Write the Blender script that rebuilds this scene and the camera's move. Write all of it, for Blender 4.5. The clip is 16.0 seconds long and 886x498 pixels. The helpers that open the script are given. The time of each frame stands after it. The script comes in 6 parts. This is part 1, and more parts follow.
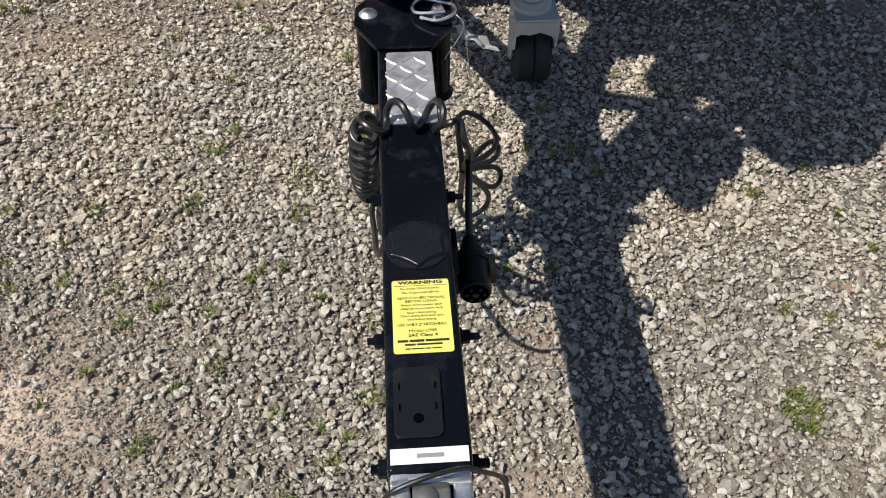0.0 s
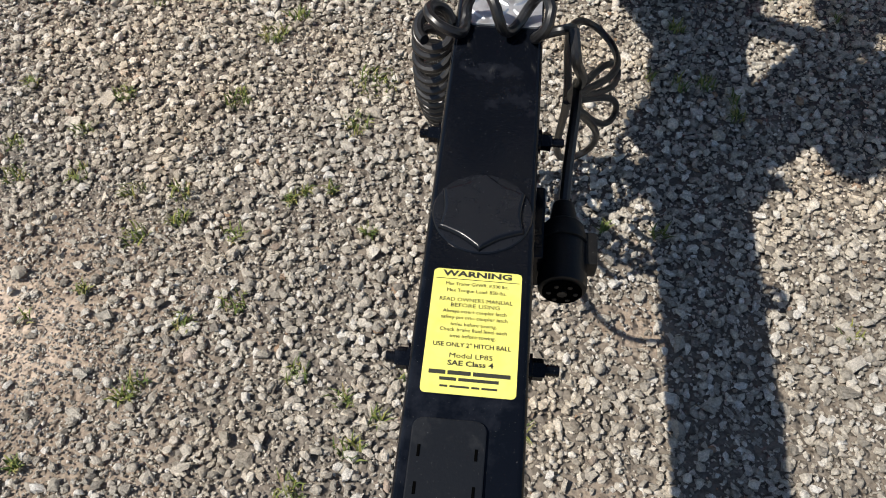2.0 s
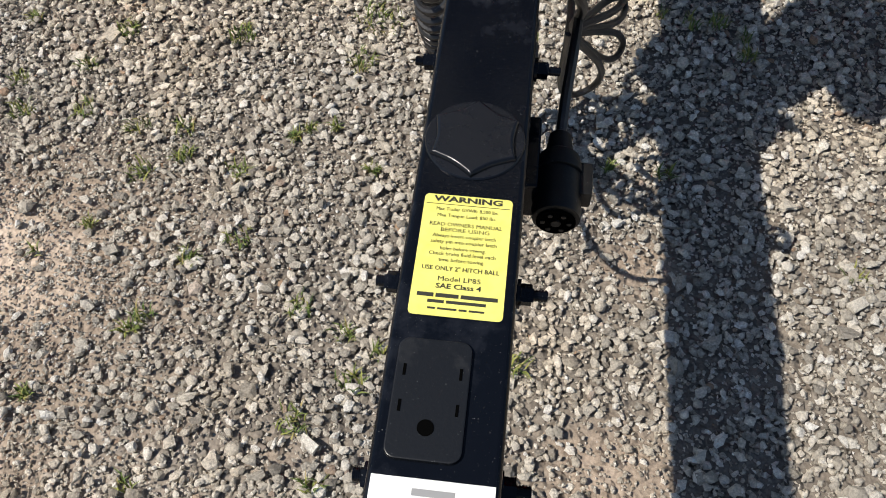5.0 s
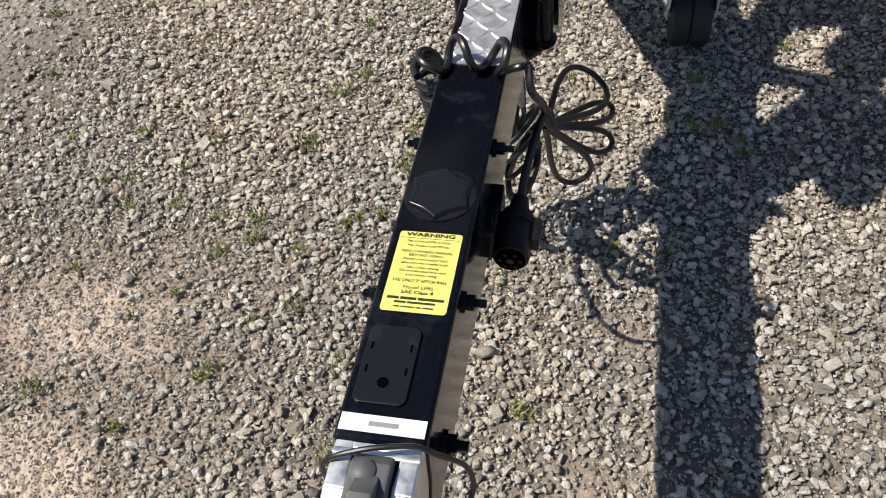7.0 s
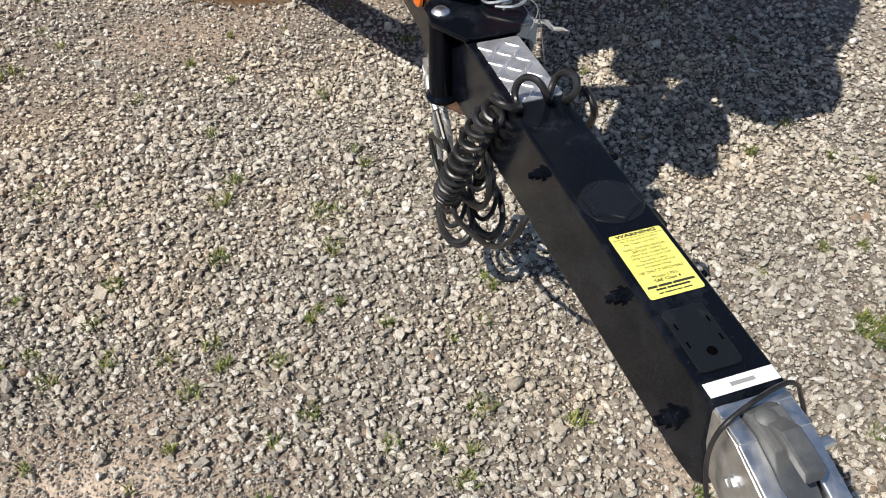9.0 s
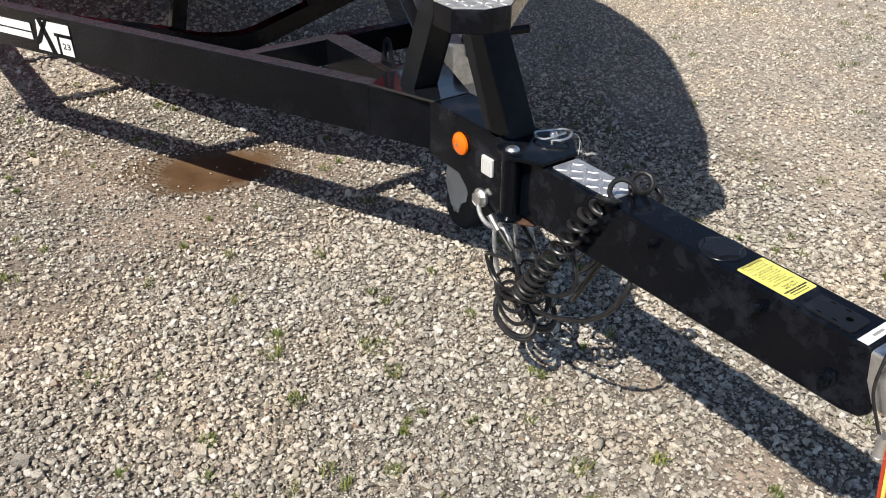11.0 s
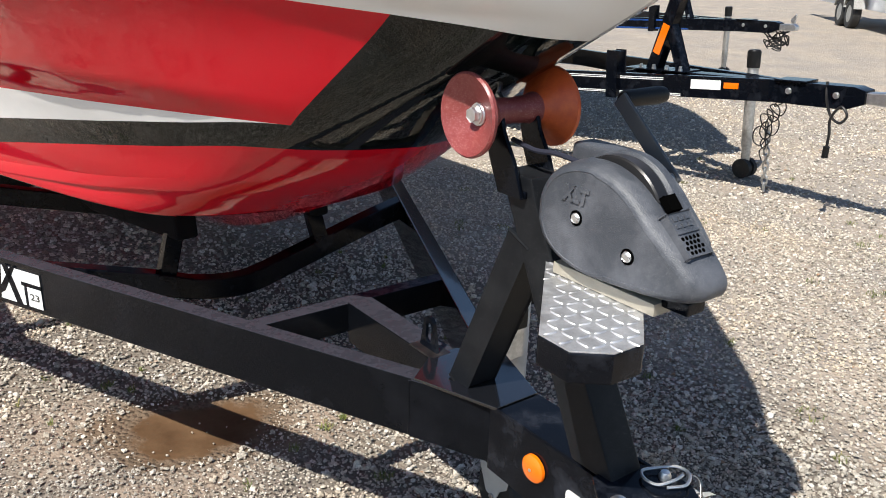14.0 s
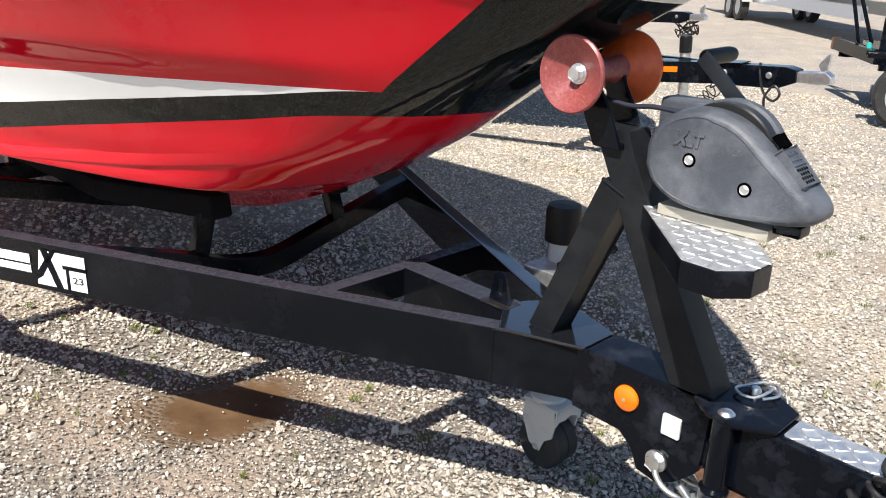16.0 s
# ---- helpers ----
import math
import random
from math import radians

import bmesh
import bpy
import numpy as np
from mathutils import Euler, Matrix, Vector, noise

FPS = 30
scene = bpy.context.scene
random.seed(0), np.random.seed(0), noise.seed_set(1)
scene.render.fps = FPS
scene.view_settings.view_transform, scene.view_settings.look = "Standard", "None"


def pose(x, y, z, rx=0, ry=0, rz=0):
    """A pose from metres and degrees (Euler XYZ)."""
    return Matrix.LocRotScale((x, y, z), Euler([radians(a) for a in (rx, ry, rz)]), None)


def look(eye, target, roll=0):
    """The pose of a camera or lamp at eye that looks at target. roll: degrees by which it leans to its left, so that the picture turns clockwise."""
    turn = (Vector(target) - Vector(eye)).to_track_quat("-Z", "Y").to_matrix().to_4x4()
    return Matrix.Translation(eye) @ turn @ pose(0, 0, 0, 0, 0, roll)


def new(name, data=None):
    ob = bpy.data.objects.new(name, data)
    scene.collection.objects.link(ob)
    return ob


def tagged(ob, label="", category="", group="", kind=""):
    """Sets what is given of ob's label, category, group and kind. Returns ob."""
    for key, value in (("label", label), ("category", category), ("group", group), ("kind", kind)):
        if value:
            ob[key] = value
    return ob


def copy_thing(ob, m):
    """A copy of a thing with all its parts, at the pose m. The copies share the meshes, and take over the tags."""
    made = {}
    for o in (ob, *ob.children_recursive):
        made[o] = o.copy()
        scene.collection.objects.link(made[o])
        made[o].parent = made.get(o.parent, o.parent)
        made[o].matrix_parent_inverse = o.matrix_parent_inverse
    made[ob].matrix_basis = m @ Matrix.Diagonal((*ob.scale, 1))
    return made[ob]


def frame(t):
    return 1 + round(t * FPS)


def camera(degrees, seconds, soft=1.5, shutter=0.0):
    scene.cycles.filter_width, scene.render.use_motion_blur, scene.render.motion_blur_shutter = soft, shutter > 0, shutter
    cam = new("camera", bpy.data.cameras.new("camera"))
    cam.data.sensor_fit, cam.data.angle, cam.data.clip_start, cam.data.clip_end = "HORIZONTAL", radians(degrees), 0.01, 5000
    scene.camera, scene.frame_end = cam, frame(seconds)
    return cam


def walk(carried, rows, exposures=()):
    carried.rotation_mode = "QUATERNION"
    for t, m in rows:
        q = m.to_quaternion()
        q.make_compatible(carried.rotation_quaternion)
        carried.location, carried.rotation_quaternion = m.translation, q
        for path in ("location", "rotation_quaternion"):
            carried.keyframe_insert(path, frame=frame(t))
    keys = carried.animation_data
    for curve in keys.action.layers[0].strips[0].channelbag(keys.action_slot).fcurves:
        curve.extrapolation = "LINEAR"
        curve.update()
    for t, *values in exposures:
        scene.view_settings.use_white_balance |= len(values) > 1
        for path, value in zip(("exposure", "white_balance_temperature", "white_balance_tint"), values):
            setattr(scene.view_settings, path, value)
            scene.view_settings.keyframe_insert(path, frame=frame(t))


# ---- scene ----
cam = camera(56.9, 16.0, soft=0.95)
PATH = [
    (0, (-0.017, -0.002, 1.512), (0.077, 1.329, 0.022), 0.3),
    (0.5, (0.039, 0.044, 1.493), (0.021, 1.285, -0.075), -0.2),
    (1, (0.096, 0.058, 1.472), (-0.072, 1.267, -0.112), -2.1),
    (1.5, (0.069, 0.139, 1.353), (-0.101, 1.356, -0.226), -1.2),
    (1.7, (0.042, 0.215, 1.310), (-0.107, 1.419, -0.279), -0.6),
    (2, (0.008, 0.293, 1.262), (-0.103, 1.451, -0.365), 0.2),
    (2.2, (-0.008, 0.330, 1.217), (-0.095, 1.438, -0.446), 0.7),
    (2.5, (-0.019, 0.351, 1.185), (-0.097, 1.401, -0.515), 1.1),
    (3, (-0.025, 0.344, 1.159), (-0.095, 1.317, -0.586), 1.7),
    (3.2, (-0.021, 0.332, 1.157), (-0.088, 1.288, -0.599), 1.9),
    (5.3, (0.057, 0.25, 1.286), (-0.114, 1.333, -0.386), -2.1),
    (5.5, (0.084, 0.21, 1.31), (-0.129, 1.316, -0.343), -3.1),
    (6, (0.174, 0.127, 1.366), (-0.128, 1.281, -0.24), -5.7),
    (6.5, (0.201, 0.09, 1.387), (-0.16, 1.293, -0.17), -7.8),
    (7, (0.19, 0.071, 1.4), (-0.177, 1.323, -0.116), -7.8),
    (7.5, (0.1, 0.075, 1.411), (-0.142, 1.389, -0.077), -5.2),
    (7.8, (-0.005, 0.112, 1.376), (-0.113, 1.446, -0.110), -4.3),
    (8, (-0.115, 0.133, 1.373), (-0.071, 1.469, -0.114), -3.1),
    (8.5, (-0.286, 0.077, 1.398), (0.016, 1.409, -0.063), -1.0),
    (8.7, (-0.358, 0.021, 1.407), (0.001, 1.368, -0.026), -0.8),
    (10.8, (-1.111, 0.017, 1.478), (-0.204, 1.403, 0.358), -0.1),
    (11, (-1.182, -0.031, 1.502), (-0.208, 1.362, 0.448), 0.1),
    (11.5, (-1.277, -0.074, 1.545), (-0.183, 1.318, 0.615), -0.1),
    (12, (-1.29, 0.003, 1.556), (-0.144, 1.402, 0.702), 0.3),
    (12.5, (-1.256, 0.228, 1.547), (-0.056, 1.608, 0.735), 0.9),
    (13, (-1.196, 0.378, 1.535), (0.046, 1.711, 0.711), 1.3),
    (13.5, (-1.09, 0.469, 1.565), (0.124, 1.841, 0.763), 1.8),
    (13.7, (-1.046, 0.504, 1.58), (0.134, 1.932, 0.827), 1.8),
    (14, (-1.051, 0.54, 1.604), (0.095, 2.027, 0.915), 2.0),
    (14.5, (-1.21, 0.677, 1.592), (-0.038, 2.18, 0.985), 0.2),
    (14.7, (-1.273, 0.741, 1.609), (-0.067, 2.210, 0.985), -0.8),
    (15, (-1.364, 0.782, 1.581), (-0.095, 2.211, 0.992), -0.0),
    (15.5, (-1.42, 0.775, 1.559), (-0.105, 2.148, 0.938), 1.3),
    (16, (-1.462, 0.691, 1.544), (-0.138, 2.024, 0.859), 1.9),
]
walk(cam, [(t, look(eye, target, roll)) for t, eye, target, roll in PATH],
     exposures=[(0.0, 0.07, 6500, 10), (1.5, 0.12, 6500, 10), (2.5, 0.24, 6500, 10), (3.0, 0.29, 6500, 10), (5.3, 0.18, 6500, 10), (7.5, 0.16, 6500, 10), (8.7, 0.25, 6500, 10), (10.8, 0.25, 6500, 10), (12.5, 0.37, 6450, 10), (13.0, 0.42, 6400, 10), (13.5, 0.43, 6380, 10), (14.0, 0.49, 6350, 10), (14.6, 0.64, 6350, 10), (15.2, 0.71, 6350, 10), (16.0, 0.74, 6350, 10)])

# ---- world, sun, exposure ----
SUN_WAY = Vector((0.68, 0.226, -1.0)).normalized()
world = bpy.data.worlds.new("sky")
scene.world = world
world.use_nodes = True
wn = world.node_tree
sky = wn.nodes.new("ShaderNodeTexSky")
sky.sky_type = "NISHITA"
sky.sun_disc = False
sky.sun_elevation = math.asin(-SUN_WAY.z)
sky.sun_rotation = math.atan2(-SUN_WAY.x, -SUN_WAY.y) % (2 * math.pi)
sky.air_density, sky.dust_density, sky.ozone_density = 1.0, 0.35, 2.0
wn.links.new(sky.outputs[0], wn.nodes["Background"].inputs[0])
wn.nodes["Background"].inputs[1].default_value = 0.083
sun_data = bpy.data.lights.new("sun", "SUN")
sun_data.energy, sun_data.angle, sun_data.color = 4.85, radians(0.53), (1.0, 0.945, 0.855)
sun = new("sun", sun_data)
sun.matrix_world = Matrix.Translation((-5, -2, 8)) @ SUN_WAY.to_track_quat("-Z", "Y").to_matrix().to_4x4()


# ---- materials ----
def material(name, colour, rough=0.5, metal=0.0, spec=0.5, coat=0.0):
    m = bpy.data.materials.new(name)
    m.use_nodes = True
    b = m.node_tree.nodes["Principled BSDF"]
    b.inputs["Base Color"].default_value = (*colour, 1)
    b.inputs["Roughness"].default_value = rough
    b.inputs["Metallic"].default_value = metal
    b.inputs["Specular IOR Level"].default_value = spec
    b.inputs["Coat Weight"].default_value = coat
    b.inputs["Coat Roughness"].default_value = 0.055
    return m


def node(m, kind, **values):
    n = m.node_tree.nodes.new(kind)
    for key, value in values.items():
        n.inputs[key.replace("_", " ")].default_value = value
    return n


def wire(m, a, b):
    m.node_tree.links.new(a, b)


def bsdf(m):
    return m.node_tree.nodes["Principled BSDF"]


def ramp(m, fac, stops):
    r = m.node_tree.nodes.new("ShaderNodeValToRGB")
    el = r.color_ramp.elements
    while len(el) < len(stops):
        el.new(0.5)
    for e, (p, c) in zip(el, stops):
        e.position, e.color = p, (*c, 1) if len(c) == 3 else c
    wire(m, fac, r.inputs[0])
    return r.outputs[0]


def coords(m):
    return m.node_tree.nodes.new("ShaderNodeTexCoord").outputs["Object"]


def noise_tex(m, scale, detail=6.0, rough=0.6):
    n = node(m, "ShaderNodeTexNoise", Scale=scale, Detail=detail, Roughness=rough)
    wire(m, coords(m), n.inputs["Vector"])
    return n.outputs["Fac"]


def bump(m, height, strength=0.3, distance=0.01, under=None):
    b = node(m, "ShaderNodeBump", Strength=strength, Distance=distance)
    wire(m, height, b.inputs["Height"])
    if under is not None:
        wire(m, under, b.inputs["Normal"])
    wire(m, b.outputs[0], bsdf(m).inputs["Normal"])
    return b.outputs[0]


def mixed(m, fac, a, b):
    x = m.node_tree.nodes.new("ShaderNodeMix")
    x.data_type = "RGBA"
    for s, v in (("A", a), ("B", b)):
        sock = x.inputs[6 if s == "A" else 7]
        if isinstance(v, tuple):
            sock.default_value = (*v, 1)
        else:
            wire(m, v, sock)
    if isinstance(fac, float):
        x.inputs[0].default_value = fac
    else:
        wire(m, fac, x.inputs[0])
    return x.outputs[2]


def attribute(m, name):
    a = m.node_tree.nodes.new("ShaderNodeAttribute")
    a.attribute_name = name
    return a.outputs["Fac"]


def compare(m, value, op, limit):
    n = m.node_tree.nodes.new("ShaderNodeMath")
    n.operation = op
    wire(m, value, n.inputs[0])
    if isinstance(limit, (int, float)):
        n.inputs[1].default_value = limit
    else:
        wire(m, limit, n.inputs[1])
    return n.outputs[0]


def worn(name, colour, dust, rough, spec=0.5, dust_low=0.55, dust_high=0.8, scale=9.0, bumpy=0.12, bump_scale=260.0, amount=0.35, dust_sheen=0.0, specks=0.72):
    """A painted or moulded surface with dust in blotches and a fine orange peel."""
    m = material(name, colour, rough, spec=spec)
    blotch = ramp(m, noise_tex(m, scale, 8, 0.7), [(dust_low, (0, 0, 0)), (dust_high, (amount,) * 3)])
    speck = ramp(m, noise_tex(m, 760, 2, 0.5), [(specks, (0, 0, 0)), (specks + 0.05, (0.8,) * 3)])
    both = blotch
    if dust_sheen:
        # dust on level tops, in some paints tinted blue for the sky's sheen
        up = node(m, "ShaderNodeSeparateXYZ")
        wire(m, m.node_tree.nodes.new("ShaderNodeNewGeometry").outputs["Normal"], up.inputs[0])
        level = ramp(m, up.outputs["Z"], [(0.8, (0, 0, 0)), (0.97, (dust_sheen,) * 3)])
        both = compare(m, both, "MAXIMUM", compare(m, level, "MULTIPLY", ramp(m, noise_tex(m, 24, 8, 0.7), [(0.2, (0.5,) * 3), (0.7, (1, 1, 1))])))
    # pale specks of dried splashes over the film of dust
    wire(m, mixed(m, speck, mixed(m, both, colour, dust), (0.30, 0.30, 0.30)), bsdf(m).inputs["Base Color"])
    wire(m, compare(m, compare(m, both, "MULTIPLY", 0.6), "ADD", rough), bsdf(m).inputs["Roughness"])
    bump(m, noise_tex(m, bump_scale, 3, 0.5), bumpy, 0.001)
    return m


# bluish tops of the black, frame and cap paints stand for reflected sky
BLACK = worn("black_powder_coat", (0.0024, 0.0034, 0.0060), (0.10, 0.11, 0.14), 0.13, spec=0.16, dust_low=0.52, dust_high=0.85, amount=0.30, specks=0.725, dust_sheen=0.012)
CREAM = worn("cream_plate", (0.34, 0.31, 0.25), (0.2, 0.17, 0.13), 0.5, amount=0.5)
DUSTY = worn("dusty_black_paint", (0.007, 0.007, 0.008), (0.17, 0.14, 0.13), 0.3, dust_low=0.5, dust_high=0.8, amount=0.3)
RAILPAINT = worn("rail_paint", (0.0036, 0.0044, 0.0062), (0.15, 0.155, 0.20), 0.16, spec=0.13, dust_low=0.5, dust_high=0.95, amount=0.08, scale=4.0, dust_sheen=0.24)
FRAMEGLOSS = worn("glossy_frame_paint", (0.0030, 0.0036, 0.0050), (0.13, 0.14, 0.18), 0.12, spec=0.9, dust_low=0.5, dust_high=0.95, amount=0.05, scale=4.0, dust_sheen=0.05)
bsdf(FRAMEGLOSS).inputs["Coat Weight"].default_value = 1.0
DUSTCOAT = worn("dust_coated_steel", (0.012, 0.012, 0.013), (0.21, 0.19, 0.195), 0.3, spec=0.3, dust_low=0.4, dust_high=0.8, amount=0.05, scale=6.0, dust_sheen=0.13)
CAPBLACK = worn("smooth_black_cap", (0.0035, 0.0043, 0.0066), (0.085, 0.095, 0.12), 0.24, spec=0.32, dust_low=0.55, dust_high=0.9, amount=0.12, specks=0.74, dust_sheen=0.07)
POSTBLACK = worn("satin_black_post", (0.0090, 0.0100, 0.0120), (0.17, 0.175, 0.185), 0.36, spec=0.15, dust_low=0.45, dust_high=0.9, amount=0.10, specks=0.70)
LATCH = worn("dull_latch_steel", (0.055, 0.06, 0.066), (0.24, 0.23, 0.21), 0.38, dust_low=0.45, amount=0.5)
RUBBER = worn("black_rubber", (0.008, 0.008, 0.008), (0.12, 0.10, 0.09), 0.45, spec=0.25, bumpy=0.2)
CABLE = worn("cable_sheath", (0.012, 0.0115, 0.012), (0.11, 0.095, 0.09), 0.36, bumpy=0.1)
PLASTIC = worn("grained_winch_plastic", (0.050, 0.056, 0.068), (0.32, 0.325, 0.36), 0.40, dust_low=0.42, amount=0.38, bumpy=0.9, bump_scale=430, specks=0.655)
VINYL = worn("black_vinyl_pad", (0.0075, 0.0085, 0.0105), (0.09, 0.09, 0.09), 0.32, spec=0.35, bumpy=0.12, bump_scale=300)
ZINC = material("zinc_plate", (0.62, 0.63, 0.64), 0.28, 1.0)
wire(ZINC, ramp(ZINC, noise_tex(ZINC, 35, 6, 0.7), [(0.3, (0.60, 0.60, 0.60)), (0.7, (0.86, 0.87, 0.88))]), bsdf(ZINC).inputs["Base Color"])
wire(ZINC, ramp(ZINC, noise_tex(ZINC, 60, 4, 0.6), [(0.3, (0.30,) * 3), (0.7, (0.50,) * 3)]), bsdf(ZINC).inputs["Roughness"])
TREAD = material("tread_aluminium", (0.66, 0.67, 0.69), 0.3, 1.0)
wire(TREAD, ramp(TREAD, noise_tex(TREAD, 22, 8, 0.75), [(0.35, (0.62, 0.62, 0.63)), (0.65, (0.86, 0.87, 0.89))]), bsdf(TREAD).inputs["Base Color"])
wire(TREAD, ramp(TREAD, noise_tex(TREAD, 45, 6, 0.7), [(0.3, (0.46,) * 3), (0.7, (0.68,) * 3)]), bsdf(TREAD).inputs["Roughness"])
GALV = material("galvanised_steel", (0.55, 0.55, 0.54), 0.45, 0.85)
wire(GALV, ramp(GALV, noise_tex(GALV, 40, 6, 0.7), [(0.3, (0.36, 0.36, 0.35)), (0.7, (0.66, 0.66, 0.65))]), bsdf(GALV).inputs["Base Color"])
DARKSTEEL = worn("dark_blued_steel", (0.06, 0.068, 0.078), (0.2, 0.19, 0.18), 0.30, spec=0.6, amount=0.3)
GREYPAINT = worn("pale_grey_paint", (0.50, 0.50, 0.48), (0.25, 0.22, 0.18), 0.45, amount=0.5)
RUST = material("rust", (0.22, 0.09, 0.04), 0.85)
wire(RUST, ramp(RUST, noise_tex(RUST, 90, 8, 0.7), [(0.3, (0.08, 0.035, 0.02)), (0.7, (0.32, 0.15, 0.06))]), bsdf(RUST).inputs["Base Color"])
# rust with its colour darkened for the shade under the hinge
SHADED_RUST = material("shaded_brown_rust", (0.10, 0.05, 0.03), 0.85)
wire(SHADED_RUST, ramp(SHADED_RUST, noise_tex(SHADED_RUST, 70, 8, 0.7), [(0.3, (0.03, 0.018, 0.013)), (0.7, (0.16, 0.075, 0.04))]), bsdf(SHADED_RUST).inputs["Base Color"])
YELLOW = material("yellow_label", (0.80, 0.74, 0.10), 0.4)
wire(YELLOW, ramp(YELLOW, noise_tex(YELLOW, 60, 6, 0.7), [(0.3, (0.72, 0.66, 0.14)), (0.6, (0.82, 0.76, 0.19))]), bsdf(YELLOW).inputs["Base Color"])
INK = material("black_ink", (0.03, 0.03, 0.02), 0.5)
GREYINK = material("grey_ink", (0.28, 0.28, 0.28), 0.5)
PAPER = material("white_label", (0.78, 0.78, 0.76), 0.5)
WHITE = material("white_decal", (0.82, 0.82, 0.82), 0.3)
wire(WHITE, ramp(WHITE, noise_tex(WHITE, 30, 6, 0.7), [(0.3, (0.70, 0.70, 0.69)), (0.6, (0.84, 0.84, 0.84))]), bsdf(WHITE).inputs["Base Color"])
AMBER = material("amber_lens", (1.0, 0.18, 0.0), 0.12, coat=0.6)
CLEAR = material("clear_reflector", (0.72, 0.72, 0.70), 0.15, coat=0.5)
HOLE = material("dark_hole", (0.002, 0.002, 0.002), 0.9, spec=0.0)
ROLLER = material("red_roller_rubber", (0.30, 0.055, 0.045), 0.34)
_f = noise_tex(ROLLER, 55, 8, 0.75)
_s = ramp(ROLLER, noise_tex(ROLLER, 520, 2, 0.5), [(0.60, (0, 0, 0)), (0.68, (0.7,) * 3)])
wire(ROLLER, mixed(ROLLER, _s, ramp(ROLLER, _f, [(0.35, (0.20, 0.030, 0.030)), (0.60, (0.26, 0.055, 0.050)), (0.72, (0.36, 0.16, 0.14))]), (0.62, 0.42, 0.38)), bsdf(ROLLER).inputs["Base Color"])
bump(ROLLER, noise_tex(ROLLER, 180, 4, 0.6), 0.25, 0.002)
ORANGE_ROLLER = material("orange_roller_rubber", (0.62, 0.10, 0.02), 0.4)
wire(ORANGE_ROLLER, ramp(ORANGE_ROLLER, noise_tex(ORANGE_ROLLER, 30, 6, 0.7), [(0.3, (0.5, 0.07, 0.02)), (0.7, (0.70, 0.14, 0.03))]), bsdf(ORANGE_ROLLER).inputs["Base Color"])
STRAP = material("dark_webbing", (0.016, 0.018, 0.034), 0.7)
TYRE = worn("tyre_rubber", (0.018, 0.018, 0.018), (0.20, 0.17, 0.14), 0.7, amount=0.5)
CARPET = material("black_carpet", (0.008, 0.008, 0.009), 0.95, spec=0.1)
bump(CARPET, noise_tex(CARPET, 300, 4, 0.7), 0.6, 0.004)


# ---- mesh helpers ----
def mesh_of(name, bm, mat, smooth=35):
    me = bpy.data.meshes.new(name)
    bmesh.ops.recalc_face_normals(bm, faces=bm.faces)
    if smooth:
        lim = radians(smooth)
        for f in bm.faces:
            f.smooth = True
        for e in bm.edges:
            if len(e.link_faces) == 2 and e.calc_face_angle(0) > lim:
                e.smooth = False
    bm.to_mesh(me)
    bm.free()
    for m in mat if isinstance(mat, (list, tuple)) else [mat]:
        me.materials.append(m)
    return me


def part(name, bm, mat, parent, label="", smooth=35):
    """One mesh object under a thing or under a part. Its points are given in the world."""
    ob = new(name, mesh_of(name, bm, mat, smooth))
    if parent is not None:
        ob.parent = parent
        if parent.type == "EMPTY":
            ob.matrix_parent_inverse = parent.matrix_basis.inverted()
    if label:
        tagged(ob, label)
    if smooth:
        w = ob.modifiers.new("normals", "WEIGHTED_NORMAL")
        w.keep_sharp = True
    return ob


def thing(name, x, y, z, label, category, group=""):
    e = new(name)
    e.matrix_basis = pose(x, y, z)
    e.empty_display_size = 0.1
    return tagged(e, label, category, group)


def bevelled(bm, width, segments=2, angle=40):
    if width:
        edges = [e for e in bm.edges if len(e.link_faces) == 2 and e.calc_face_angle(0) > radians(angle)]
        bmesh.ops.bevel(bm, geom=edges, offset=width, segments=segments, affect="EDGES", profile=0.5, clamp_overlap=True)
    return bm


def box(x0, x1, y0, y1, z0, z1, bevel=0.003, bm=None, m=None):
    own = bmesh.new()
    bmesh.ops.create_cube(own, size=1)
    own.transform(Matrix.Translation(((x0 + x1) / 2, (y0 + y1) / 2, (z0 + z1) / 2)) @ Matrix.Diagonal((x1 - x0, y1 - y0, z1 - z0, 1)))
    bevelled(own, bevel)
    return joined(own, bm, m)


def joined(own, bm=None, m=None):
    if m is not None:
        own.transform(m)
    if bm is None:
        return own
    tmp = bpy.data.meshes.new("tmp")
    own.to_mesh(tmp)
    own.free()
    bm.from_mesh(tmp)
    bpy.data.meshes.remove(tmp)
    return bm


def prism(points, lo, hi, axis="z", bevel=0.003, bm=None, m=None, segments=2):
    """A plate: a polygon of (u, v) drawn out along an axis. x: (y, z); y: (x, z); z: (x, y)."""
    put = {"x": lambda u, v, w: (w, u, v), "y": lambda u, v, w: (u, w, v), "z": lambda u, v, w: (u, v, w)}[axis]
    own = bmesh.new()
    a = [own.verts.new(put(u, v, lo)) for u, v in points]
    b = [own.verts.new(put(u, v, hi)) for u, v in points]
    n = len(points)
    own.faces.new(a[::-1])
    own.faces.new(b)
    for i in range(n):
        own.faces.new((a[i], a[(i + 1) % n], b[(i + 1) % n], b[i]))
    bmesh.ops.recalc_face_normals(own, faces=own.faces)
    bevelled(own, bevel, segments)
    return joined(own, bm, m)


